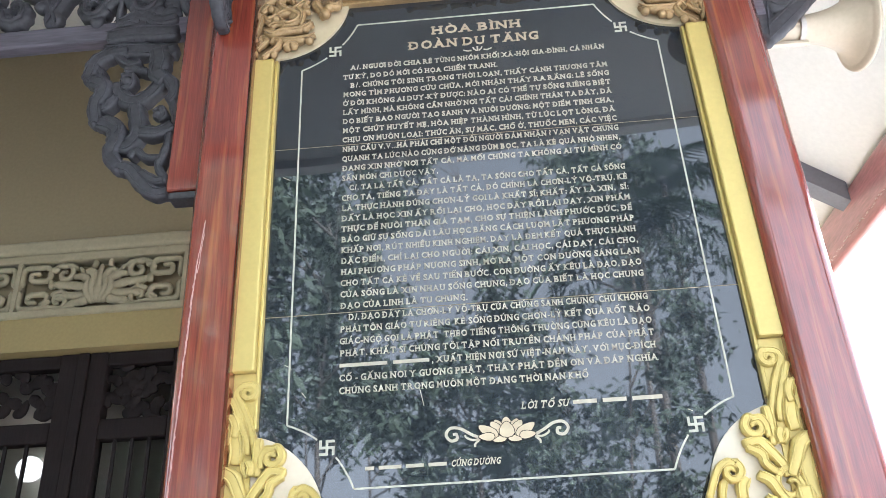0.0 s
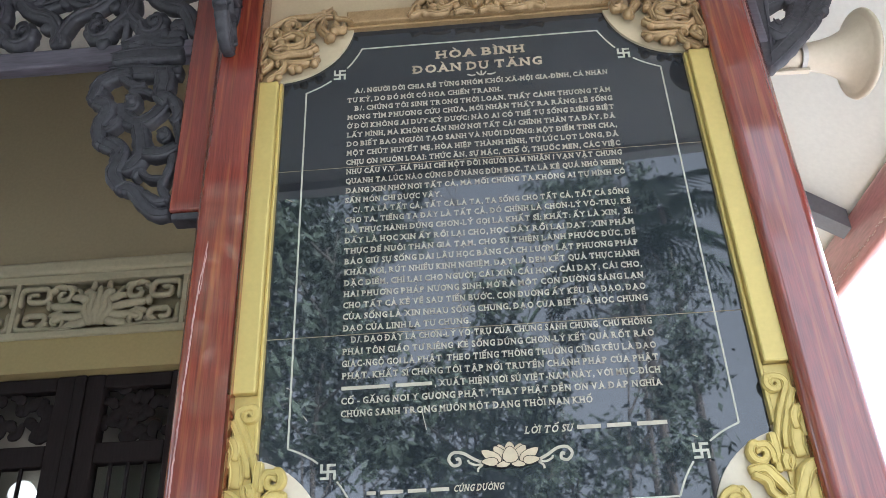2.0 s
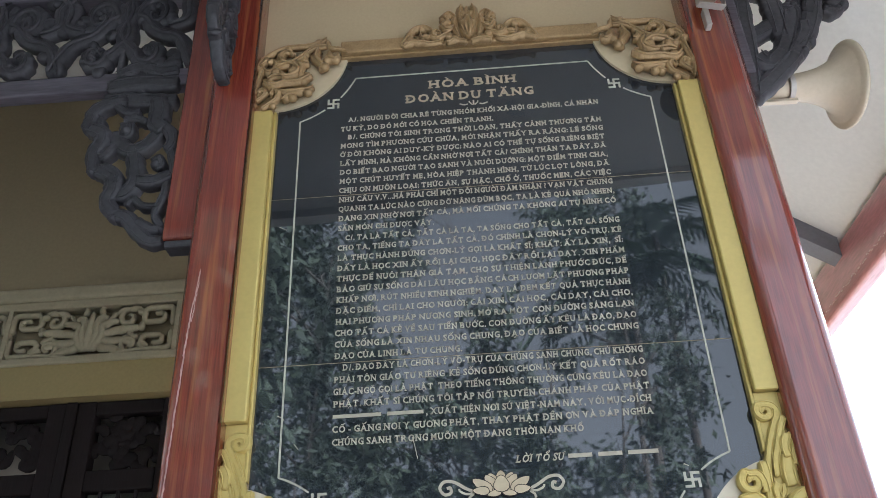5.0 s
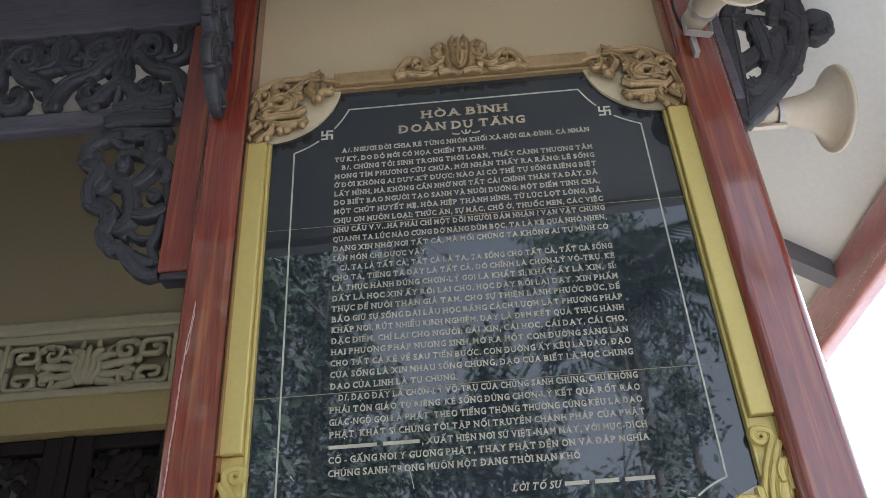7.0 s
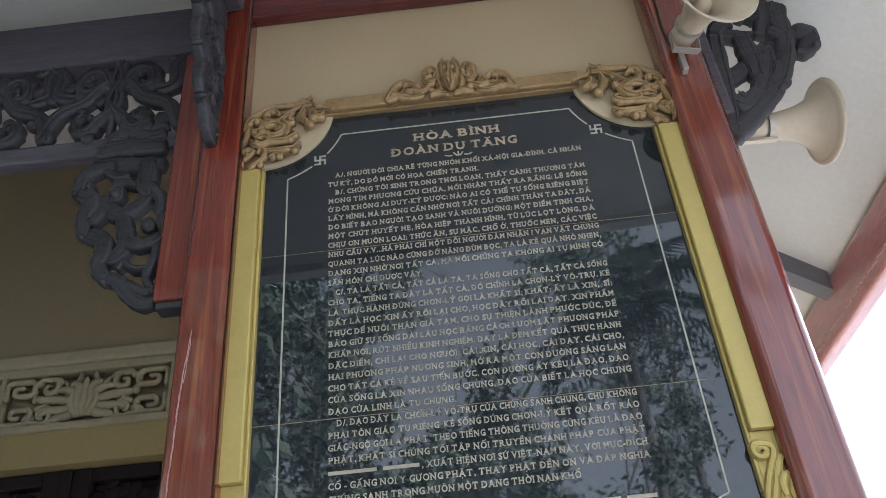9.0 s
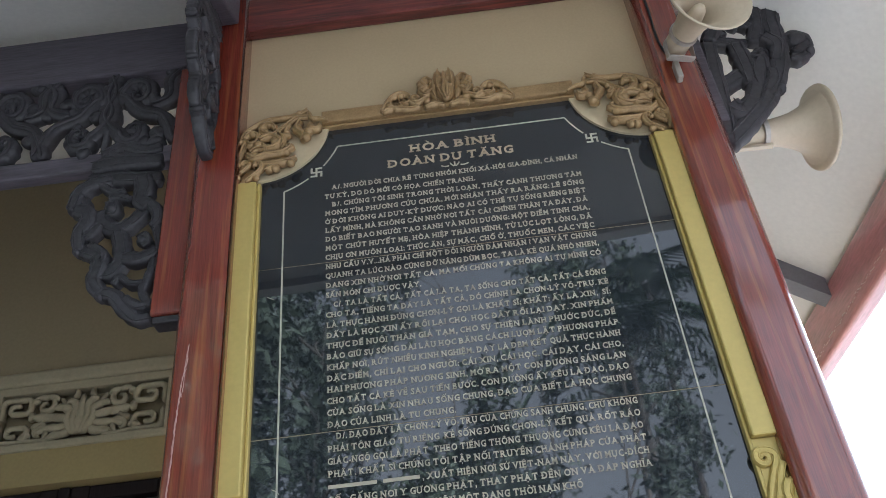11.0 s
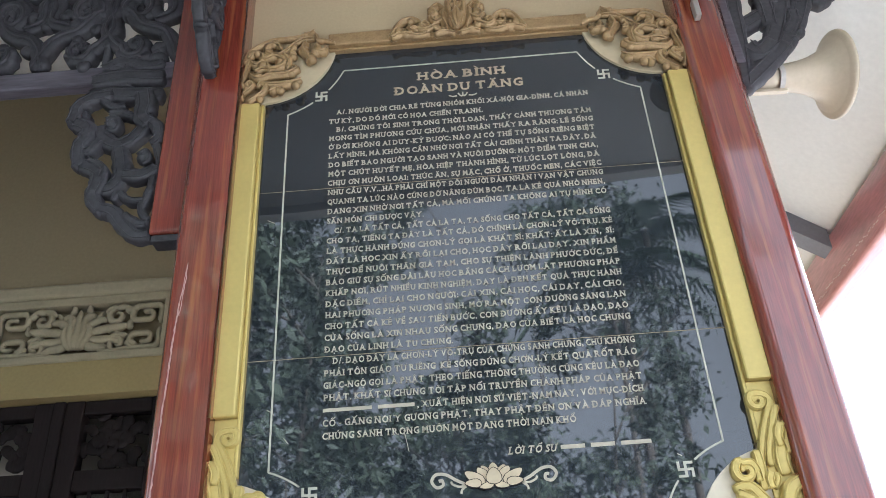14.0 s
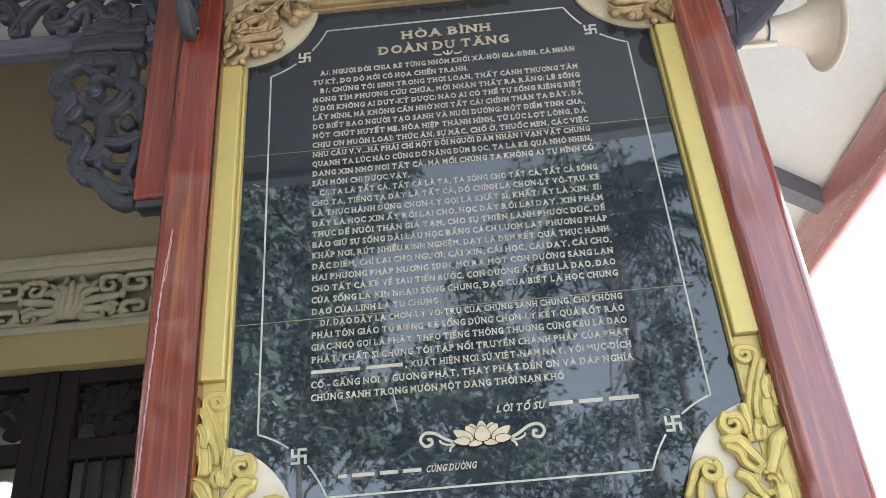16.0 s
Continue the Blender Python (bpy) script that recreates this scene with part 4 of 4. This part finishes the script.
# ---- ivory lattice over the doors ----
lattice = thing("carved_lattice", (-2.2, 4.16, 3.565), "ivory painted lattice with lotus and fretwork panels", "lattice")
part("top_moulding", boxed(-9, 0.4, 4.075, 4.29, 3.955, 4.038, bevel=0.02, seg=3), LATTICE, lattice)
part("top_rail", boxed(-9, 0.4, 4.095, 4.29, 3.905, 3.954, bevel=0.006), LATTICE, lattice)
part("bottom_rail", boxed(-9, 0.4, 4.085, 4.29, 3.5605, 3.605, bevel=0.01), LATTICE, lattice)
part("back_board", boxed(-9, 0.4, 4.19, 4.29, 3.606, 3.904), SHADED_PLASTER, lattice, "shaded board behind the openwork")
ZC, HZ = 3.755, 0.15


def lattice_pieces():
    """The pieces of one panel: (name, mesh)."""
    y, d, made = 4.125, 0.022, []

    def piece(name, *strokes):
        b = bmesh.new()
        for pts, r, dy, taper in strokes:
            stroke(b, pts, r * 1.22, y + dy, d, taper=taper)
        made.append((name, b))

    for s in (-1, 1):
        for zz in (1, -1):
            q = []
            path = ((0.46, 0.015), (0.462, 0.105), (0.440, 0.127), (0.32, 0.127), (0.298, 0.105), (0.298, 0.060), (0.315, 0.042), (0.395, 0.042), (0.412, 0.056), (0.412, 0.080), (0.395, 0.092), (0.355, 0.090))
            for (xa, za), (xb, zb) in zip(path, path[1:]):
                q += [(s * (xa + (xb - xa) * f), ZC + zz * (za + (zb - za) * f)) for f in (0, 0.5)]
            b = bmesh.new()
            stroke(b, q + [(s * path[-1][0], ZC + zz * path[-1][1])], 0.0175, y, d, taper=(1, 0.8), step=2)
            made.append(("fret", b))
        for a, l, w in ((8, 0.26, 0.022), (35, 0.17, 0.022), (62, 0.15, 0.024), (-15, 0.24, 0.022), (-38, 0.20, 0.024)):
            ca, sa = math.cos(radians(a)), math.sin(radians(a))
            hook = 1 if a > 0 else -1
            piece("leaf", ([(s * 0.02, ZC - 0.03), (s * l * 0.45 * ca, ZC - 0.03 + l * 0.55 * sa), (s * l * 0.8 * ca, ZC - 0.02 + l * 0.75 * sa), (s * (l * ca + 0.02), ZC - 0.03 + l * 0.62 * sa + hook * 0.02)],
                           w, -0.004, (0.8, 0.6)))
        piece("curl", (spiral(s * 0.21, ZC + 0.075, 0.055, 1.1, math.pi / 2, s), 0.016, 0, (0.6, 0.45)))
        piece("curl", (spiral(s * 0.23, ZC - 0.09, 0.05, 1.1, -math.pi / 2, -s), 0.016, 0, (0.6, 0.45)))
        piece("curl", ([(s * 0.12, ZC - 0.13), (s * 0.20, ZC - 0.14), (s * 0.30, ZC - 0.125), (s * 0.44, ZC - 0.14)], 0.014, 0, (0.6, 0.45)))
        for k, (x, z, a, l) in enumerate(((0.14, 0.10, 20, 0.09), (0.26, 0.02, 200, 0.08), (0.25, 0.11, -30, 0.07), (0.10, 0.02, 70, 0.10), (0.16, -0.02, 10, 0.11), (0.28, -0.05, 150, 0.08),
                                          (0.10, -0.10, -20, 0.10), (0.18, -0.08, 40, 0.08), (0.27, -0.10, -10, 0.07), (0.06, 0.10, 100, 0.06), (0.20, 0.12, 0, 0.08), (0.29, -0.01, 80, 0.06))):
            ca, sa = math.cos(radians(a)), math.sin(radians(a))
            piece("leaf", ([(s * x, ZC + z), (s * (x + l * 0.5 * ca - 0.012 * sa), ZC + z + l * 0.5 * sa + 0.012 * ca), (s * (x + l * ca), ZC + z + l * sa)], 0.015 + 0.002 * (k % 3), 0.004 * (k % 2), (0.5, 0.5)))
    for x, h, w in ((0, 0.12, 0.026), (0.035, 0.085, 0.022), (-0.035, 0.085, 0.022), (0.065, 0.04, 0.020), (-0.065, 0.04, 0.020)):
        piece("lotus_petal", ([(x * 0.4, ZC - 0.12), (x * 1.1, ZC - 0.03), (x * 0.9, ZC + h)], w, -0.012, (0.9, 0.4)))
    b = bmesh.new()
    knob(b, 0, ZC - 0.06, 0.06, y, 0.035)
    made.append(("lotus_heart", b))
    made.append(("divider", boxed(-0.488, -0.463, y - 0.03, y + 0.05, ZC - HZ, ZC + HZ)))
    return made


for name, b in lattice_pieces():
    bmesh.ops.recalc_face_normals(b, faces=b.faces)
    first = part(name, b, LATTICE, lattice, smooth=name != "divider")
    first.location.x = -2.205
    for k in (-2, -1, 1, 2):
        o = first.copy()
        scene.collection.objects.link(o)
        o.location.x = -2.205 + 0.97 * k


# ---- hall doors below the lattice ----
def carved_light(b, x0, x1, z0, z1, y, seed):
    r = random.Random(seed)
    for _ in range(26):
        x, z, a, l = r.uniform(x0 + 0.03, x1 - 0.03), r.uniform(z0 + 0.02, z1 - 0.02), r.uniform(0, 6.28), r.uniform(0.06, 0.11)
        stroke(b, [(x, z), (x + l * 0.5 * math.cos(a), z + l * 0.5 * math.sin(a)), (x + l * math.cos(a + 0.6), z + l * math.sin(a + 0.6))], r.uniform(0.026, 0.044), y, 0.012, step=4, ring=10, square=0.6)


def hall_door(x0, x1, seed):
    t = thing("hall_door", ((x0 + x1) / 2, 4.25, 0.002), "dark wooden hall door with carved transom and barred glass", "door", "hall doors")
    for a, b in ((x0, x0 + 0.10), (x1 - 0.10, x1)):
        part("stile", boxed(a, b, 4.18, 4.27, 0.002, 3.362, bevel=0.008), DOOR, t)
    for z0, z1 in ((3.285, 3.361), (2.875, 2.985), (0.95, 1.10), (0.004, 0.2)):
        part("rail", boxed(x0 + 0.101, x1 - 0.101, 4.185, 4.265, z0, z1, bevel=0.008), DOOR, t)
    b = bmesh.new()
    carved_light(b, x0 + 0.10, x1 - 0.10, 2.985, 3.285, 4.225, seed)
    part("carved_transom", b, DOOR, t, "openwork transom carved with leaves", True)
    part("lower_panel", boxed(x0 + 0.101, x1 - 0.101, 4.21, 4.24, 0.201, 0.949), DOOR, t)
    n = 4
    for i in range(1, n):
        x = x0 + 0.10 + (x1 - x0 - 0.20) * i / n
        part("bar", boxed(x - 0.008, x + 0.008, 4.20, 4.216, 1.101, 2.874), DOOR, t)
    pane = part("pane", boxed(x0 + 0.102, x1 - 0.102, 4.236, 4.242, 1.101, 2.874), GLASS, t)
    pane.visible_shadow = False
    return t


for i, (a, b) in enumerate(((-3.54, -2.965), (-2.96, -2.29), (-2.225, -1.655), (-1.65, -1.105))):
    hall_door(a, b, 20 + i)
structure("trim_door_mullion", boxed(-2.287, -2.228, 4.17, 4.28, 0.002, 3.361, bevel=0.006), DOOR, "dark wooden mullion between the doors", "trim")
structure("wall_hall_far", boxed(-9, -3.545, 4.12, 4.30, 0.002, 3.362), SHADED_PLASTER, "cream hall wall", "wall")
structure("floor_hall", boxed(-9, 0.4, 4.31, 8.0, 0.001, 0.003), FLOOR, "terracotta hall floor", "floor")

lamp = thing("wall_lamp", (-4.46, 7.9, 3.55), "small lit white lamp on the inner hall wall", "lamp")
b = bmesh.new()
revolve(b, [(0, 0.001), (0.0, 0.02), (0.02, 0.034), (0.05, 0.036), (0.075, 0.022), (0.08, 0.001)], Matrix.Translation((-4.46, 7.96, 3.67)) @ Matrix.Rotation(radians(90), 4, "X"), 16)
part("globe", b, BULB, lamp, "glowing lamp globe", True)
bulb = new("hall_lamp_light", bpy.data.lights.new("hall_lamp_light", "POINT"))
bulb.data.energy, bulb.data.shadow_soft_size, bulb.data.color = 0.10, 0.12, (1.0, 0.90, 0.76)
bulb.location = (-4.46, 7.62, 3.61)
part("wall_plate", boxed(-4.52, -4.40, 7.965, 7.999, 3.59, 3.75, bevel=0.006), STEEL, lamp)


# ---- pale strips painted as the highlight on the rounded arris of the post beside the plaque ----
def post_face(x):
    """The y of the front of that post at x, round its left arris."""
    d = min(0.0355, max(0.0, -0.952 - x))
    return Y0 - 0.075 + 0.036 - math.sqrt(0.036 ** 2 - d * d)


def painted_shine(path, wide, seed):
    """A ragged pale strip lying on the post's rounded face, through (x, z) points."""
    r, b, rows = random.Random(seed), bmesh.new(), []
    pts = spline(path, 14)
    for i, (x, z) in enumerate(pts):
        f = i / (len(pts) - 1)
        w = wide * (0.35 + 0.65 * min(1, f * 3)) * r.uniform(0.65, 1.25)
        x += r.uniform(-0.0014, 0.0014)
        rows.append([b.verts.new((q, post_face(q) - 0.0015, z)) for q in (x - w / 2, x, x + w / 2)])
    for a, c in zip(rows, rows[1:]):
        for j in (0, 1):
            b.faces.new((a[j], a[j + 1], c[j + 1], c[j]))
    return b


left_post = bpy.data.objects["wooden_post"]
part("painted_shine", painted_shine([(-0.9300, 3.05), (-0.9370, 2.96), (-0.9440, 2.87), (-0.9480, 2.78), (-0.9510, 2.65), (-0.9550, 2.50), (-0.9580, 2.35), (-0.9600, 2.15), (-0.9610, 1.95)], 0.0052, 51), ARRIS_SHINE, left_post, "pale pink strip painted as a highlight on the lacquer")
part("painted_shine", painted_shine([(-0.9285, 3.045), (-0.9310, 2.98), (-0.9360, 2.90), (-0.9390, 2.86)], 0.0028, 52), ARRIS_SHINE, left_post, "pale pink strip painted as a highlight on the lacquer")


# ---- peeling paint along the eave beam ----
chips, rp = bmesh.new(), random.Random(31)
y = 2.6
while y < 5.6:
    l, z = rp.uniform(0.004, 0.026), 3.716 + rp.uniform(-0.010, 0.010) - 0.004 * math.sin(y * 3)
    box(chips, 1.9515, 1.9556, y, y + l, z, z + rp.uniform(0.002, 0.007))
    y += l + rp.uniform(0.002, 0.018)
structure("trim_peeling_paint", chips, PEEL, "row of pale peeling paint flakes on the eave beam", "trim")

# ---- horn loudspeakers ----
def horn_speaker(base, aim, label, k=1.0, roll=0):
    """A bell on its driver and bracket; base: the back end; aim: where the mouth points."""
    t = thing("horn_loudspeaker", base, label, "loudspeaker", "horn loudspeakers")
    m = Matrix.Translation(base) @ Vector(aim).to_track_quat("Z", "Y").to_matrix().to_4x4() @ Matrix.Scale(k, 4)
    bell = [(0.095, 0.050), (0.13, 0.054), (0.17, 0.061), (0.205, 0.071), (0.24, 0.087), (0.265, 0.105), (0.285, 0.127), (0.298, 0.150), (0.304, 0.164), (0.312, 0.168), (0.318, 0.164)]
    inner = [(a - 0.004, r - 0.007) for a, r in reversed(bell[:8])]
    b = revolve(bmesh.new(), bell + inner + [(0.092, 0.001)], m, 40)
    bmesh.ops.recalc_face_normals(b, faces=b.faces)
    part("bell", b, HORN, t, smooth=True)
    b = revolve(bmesh.new(), [(0.12, 0.001), (0.12, 0.036), (0.18, 0.033), (0.225, 0.027), (0.245, 0.016), (0.25, 0.001)], m, 24)
    bmesh.ops.recalc_face_normals(b, faces=b.faces)
    part("reflex_cone", b, HORN, t, smooth=True)
    b = revolve(bmesh.new(), [(-0.005, 0.001), (-0.005, 0.040), (0.01, 0.049), (0.07, 0.049), (0.08, 0.044), (0.088, 0.044)], m, 28)
    bmesh.ops.recalc_face_normals(b, faces=b.faces)
    driver = part("driver", b, HORN, t, smooth=True)
    b = revolve(bmesh.new(), [(0.082, 0.050), (0.082, 0.057), (0.10, 0.058), (0.10, 0.050)], m, 28)
    bmesh.ops.recalc_face_normals(b, faces=b.faces)
    part("clamp_ring", b, STEEL, driver, "grey steel clamp ring")
    return t, m


t, m = horn_speaker((1.135, 2.560, 3.830), (1.0, 0.05, 0.02), "beige horn loudspeaker with wide bell facing the yard", 1.04)
b = box(bmesh.new(), -0.01, 0.01, -0.070, -0.058, -0.09, 0.11)
bmesh.ops.transform(b, verts=b.verts, matrix=m)
part("mounting_strap", b, HORN, t)
t, m = horn_speaker((0.897, 2.285, 4.075), (0.24, -0.93, -0.16), "beige horn loudspeaker clamped high on the red post", 0.97)
b = bmesh.new()
box(b, -0.053, 0.053, -0.078, -0.074, 0.02, 0.055, bevel=0.001)
box(b, -0.057, -0.0535, -0.078, 0.0, 0.025, 0.05, bevel=0.001)
box(b, 0.0535, 0.057, -0.078, 0.0, 0.025, 0.05, bevel=0.001)
bmesh.ops.transform(b, verts=b.verts, matrix=m)
part("stirrup", b, STEEL, t, "grey steel stirrup")
part("wall_plate", boxed(0.880, 0.902, Y0 - 0.112, Y0 - 0.0755, 3.93, 4.02, bevel=0.004), STEEL, t)
cb = thing("speaker_cable", (0.88, Y0 - 0.08, 4.05), "thin black speaker cable on the red post", "cable")
b = bmesh.new()
stroke(b, [(0.905, 4.06), (0.875, 4.10), (0.862, 4.20), (0.868, 4.35), (0.862, 4.60)], 0.005, Y0 - 0.081, 0.005, taper=(1, 1), ring=6)
part("cable", b, CABLE, cb, smooth=True)


# ---- yard trees behind the viewer, mirrored in the stone ----
def leafy_tree(x, y, clumps, label, seed, leaves=260, size=0.18):
    """A forked tree whose limbs end in leaf clumps: (across, height, radius), spread a little in depth."""
    r = random.Random(seed)
    t = thing("yard_tree", (x, y, -0.12), label, "tree", "yard trees")
    b = bmesh.new()

    def limb(p, q, ra, rb, n=7):
        d = (q - p).normalized()
        u = d.orthogonal().normalized()
        v = d.cross(u)
        rings = [[b.verts.new(c + (u * math.cos(6.2832 * j / n) + v * math.sin(6.2832 * j / n)) * rr) for j in range(n)] for c, rr in ((p, ra), (q, rb))]
        for j in range(n):
            b.faces.new((rings[0][j], rings[0][(j + 1) % n], rings[1][(j + 1) % n], rings[1][j]))

    low = min(c[1] for c in clumps)
    base, fork = Vector((x, y, -0.15)), Vector((x + r.uniform(-.2, .2), y, low - 0.5))
    top = Vector((x + r.uniform(-.2, .2), y, max(c[1] for c in clumps) - 0.3))
    stout = min(1.0, low / 6)
    limb(base, fork, 0.07 * stout, 0.04 * stout)
    limb(fork, top, 0.04 * stout, 0.010)
    tips = []
    for cx, cz, rad in clumps:
        q = Vector((x + cx, y + r.uniform(-0.8, 0.8), cz))
        f = max(0.0, min(1.0, (cz - 0.9 - fork.z) / max(0.1, top.z - fork.z)))
        start = fork.lerp(top, f)
        crook = start.lerp(q, 0.5) + Vector((r.uniform(-.2, .2), 0, r.uniform(0, .3)))
        limb(start, crook, 0.028 * stout, 0.02 * stout)
        limb(crook, q, 0.02 * stout, 0.010 * stout)
        for _ in range(7):
            w = q + Vector((r.uniform(-1, 1), r.uniform(-1, 1), r.uniform(-1, 1))) * rad
            limb(q, w, 0.010, 0.004, 5)
            tips += [(w, rad), ((q + w) / 2, rad)]
    part("trunk", b, BARK, t, "grey brown trunk with limbs")
    verts, faces = [], []
    for i in range(leaves * len(clumps)):
        tip, rad = r.choice(tips)
        c = tip + Vector((r.gauss(0, 1), r.gauss(0, 1), r.gauss(0, 0.8))) * rad * 0.30
        d = Vector((r.uniform(-1, 1), r.uniform(-1, 1), r.uniform(-1.1, 0.2))).normalized()
        u = d.cross(Vector((r.uniform(-1, 1), r.uniform(-1, 1), r.uniform(-1, 1)))).normalized()
        l, w = size * r.uniform(.6, 1.1), size * r.uniform(.13, .2)
        k = len(verts)
        verts += [c, c + d * l * .45 + u * w, c + d * l, c + d * l * .45 - u * w]
        faces.append((k, k + 1, k + 2, k + 3))
    me = bpy.data.meshes.new("crown")
    me.from_pydata([tuple(v) for v in verts], [], faces)
    me.materials.append(LEAF)
    o = new("crown", me)
    o.parent = t
    o.matrix_parent_inverse = Matrix.Translation((-x, -y, 0.12))
    o["label"] = "dark green crown of long leaves"
    return t


leafy_tree(-2.5, -7.0, [(-0.9, 9.0, 0.6), (-0.1, 8.9, 0.5), (0.7, 8.6, 0.4), (-0.7, 7.9, 0.6), (0.2, 7.7, 0.5), (-0.9, 6.9, 0.6), (0.0, 6.6, 0.6), (0.9, 6.5, 0.35), (-0.6, 5.8, 0.6), (0.4, 5.6, 0.5), (-1.9, 8.2, 0.7), (-1.9, 6.6, 0.7)],
           "tall dark green leafy tree in the yard", 1, 460)
leafy_tree(2.1, -7.2, [(-1.1, 9.2, 0.45), (-0.3, 9.0, 0.5), (0.5, 9.1, 0.5), (-0.2, 8.2, 0.5), (0.7, 8.1, 0.5), (0.3, 7.3, 0.45), (1.1, 7.2, 0.5), (-0.7, 7.7, 0.3), (1.3, 6.3, 0.5)], "slender dark green tree in the yard", 2, 200)
leafy_tree(-0.2, -6.6, [(-1.5, 5.5, 0.4), (-0.7, 5.5, 0.45), (0.1, 5.3, 0.45), (0.8, 5.4, 0.4), (-1.0, 4.8, 0.4), (0.0, 4.7, 0.4), (0.9, 4.7, 0.35), (0.35, 6.3, 0.35), (0.4, 7.0, 0.35), (-0.1, 6.0, 0.3)],
           "leafy tree with an open crown in the yard", 3, 300, 0.20)
leafy_tree(-1.8, -3.3, [(-0.6, 4.3, 0.35), (0.1, 4.1, 0.3), (0.7, 3.75, 0.3), (1.3, 3.5, 0.25), (1.0, 3.0, 0.25)], "low spreading tree with long leaves in the yard", 7, 230, 0.15)
leafy_tree(1.3, -3.8, [(-0.7, 3.9, 0.3), (0.0, 4.1, 0.3), (0.5, 4.6, 0.3), (-0.3, 3.4, 0.3), (0.5, 3.7, 0.3), (0.9, 5.2, 0.3), (0.3, 3.1, 0.25)], "small young tree with long leaves in the yard", 8, 230, 0.14)


def bushy(x, y, low, high, spread, label, seed):
    """A dense rounded crown down to the low limbs."""
    r = random.Random(seed)
    clumps = []
    for i in range(16):
        f = (i + 0.5) / 16
        w = spread * (0.45 + 0.55 * math.sin(math.pi * f))
        clumps.append((r.uniform(-w, w), low + (high - low) * f, spread * 0.45))
    return leafy_tree(x, y, clumps, label, seed, 420, 0.30)


def far_row(y, seed):
    """Tall thin trees along the far edge of the yard, with gaps in their crowns where the sky comes through."""
    r = random.Random(seed)
    gaps = ((-0.2, 11.5, 1.2), (0.8, 11.0, 0.8), (-0.9, 9.9, 0.9), (-1.1, 8.6, 0.7), (2.4, 8.0, 0.9), (1.9, 7.0, 0.7), (0.3, 13.4, 1.3), (-2.9, 5.2, 1.1), (0.6, 9.6, 0.5), (3.0, 5.4, 0.5))
    for tx in (-4.6, -2.6, -0.5, 1.5, 3.4):
        clumps = []
        for row in range(12):
            for _ in range(3):
                cx, cz = r.uniform(-1.15, 1.15), 4.2 + 0.8 * row + r.uniform(-0.35, 0.35)
                if all(math.hypot(tx + cx - gx, cz - gz) > gr + 0.1 for gx, gz, gr in gaps):
                    clumps.append((cx, cz, 0.5))
        leafy_tree(tx, y + r.uniform(-0.6, 0.6), clumps, "tall thin-crowned leafy tree far across the yard", seed + len(clumps), 170 if tx < 3 else 70, 0.26)


far_row(-12.0, 40)
# Dense trees out of view, added to hold sky light off the left side.
bushy(-8.2, -1.6, 2.2, 8.0, 2.4, "bushy dark green tree added unseen to shade the veranda", 9)
bushy(-6.6, -4.6, 2.5, 9.0, 2.2, "bushy dark green tree added unseen to cut sky light", 10)
bushy(-4.6, -1.6, 2.2, 9.5, 2.3, "dense dark green tree added unseen to darken the post", 12)
bushy(-7.5, -7.5, 3.0, 11.0, 3.0, "dense dark green tree at the yard edge", 5)
bushy(-4.4, -6.0, 2.5, 9.5, 1.7, "tall dense dark green tree added to darken the reflection in the post", 6)


def palm(x, y, height, label, seed):
    r = random.Random(seed)
    t = thing("palm_tree", (x, y, -0.12), label, "palm tree", "yard trees")
    b = bmesh.new()
    revolve(b, [(-0.02, 0.12), (height * 0.3, 0.075), (height * 0.7, 0.06), (height, 0.055)], Matrix.Translation((x, y, -0.12)), 12)
    part("trunk", b, BARK, t, "slim ringed grey trunk", True)
    verts, faces = [], []
    top = Vector((x, y, height - 0.12))
    for i in range(15):
        a, up = 6.283 * i / 15 + r.uniform(-.2, .2), r.uniform(0.3, 1.3)
        h = Vector((math.cos(a), math.sin(a), 0))
        side = Vector((-h.y, h.x, 0))
        for s in range(17):
            f = (s + 1) / 18
            c = top + h * 1.9 * f + Vector((0, 0, up * f - 1.7 * f * f))
            for e in (-1, 1):
                tip = c + side * e * 0.5 * (1 - 0.6 * f) + h * 0.22 + Vector((0, 0, -0.22 * (0.5 + f)))
                k = len(verts)
                verts += [tuple(c - h * 0.040), tuple(c + h * 0.040), tuple(tip)]
                faces.append((k, k + 1, k + 2))
    me = bpy.data.meshes.new("fronds")
    me.from_pydata(verts, [], faces)
    me.materials.append(PALM_LEAF)
    o = new("fronds", me)
    o.parent = t
    o.matrix_parent_inverse = Matrix.Translation((-x, -y, 0.12))
    o["label"] = "arching feathered green fronds"
    return t


palm(2.5, -7.4, 8.3, "slim areca palm with arching fronds in the yard", 11)
palm(3.3, -8.2, 9.6, "taller areca palm with arching fronds in the yard", 12)
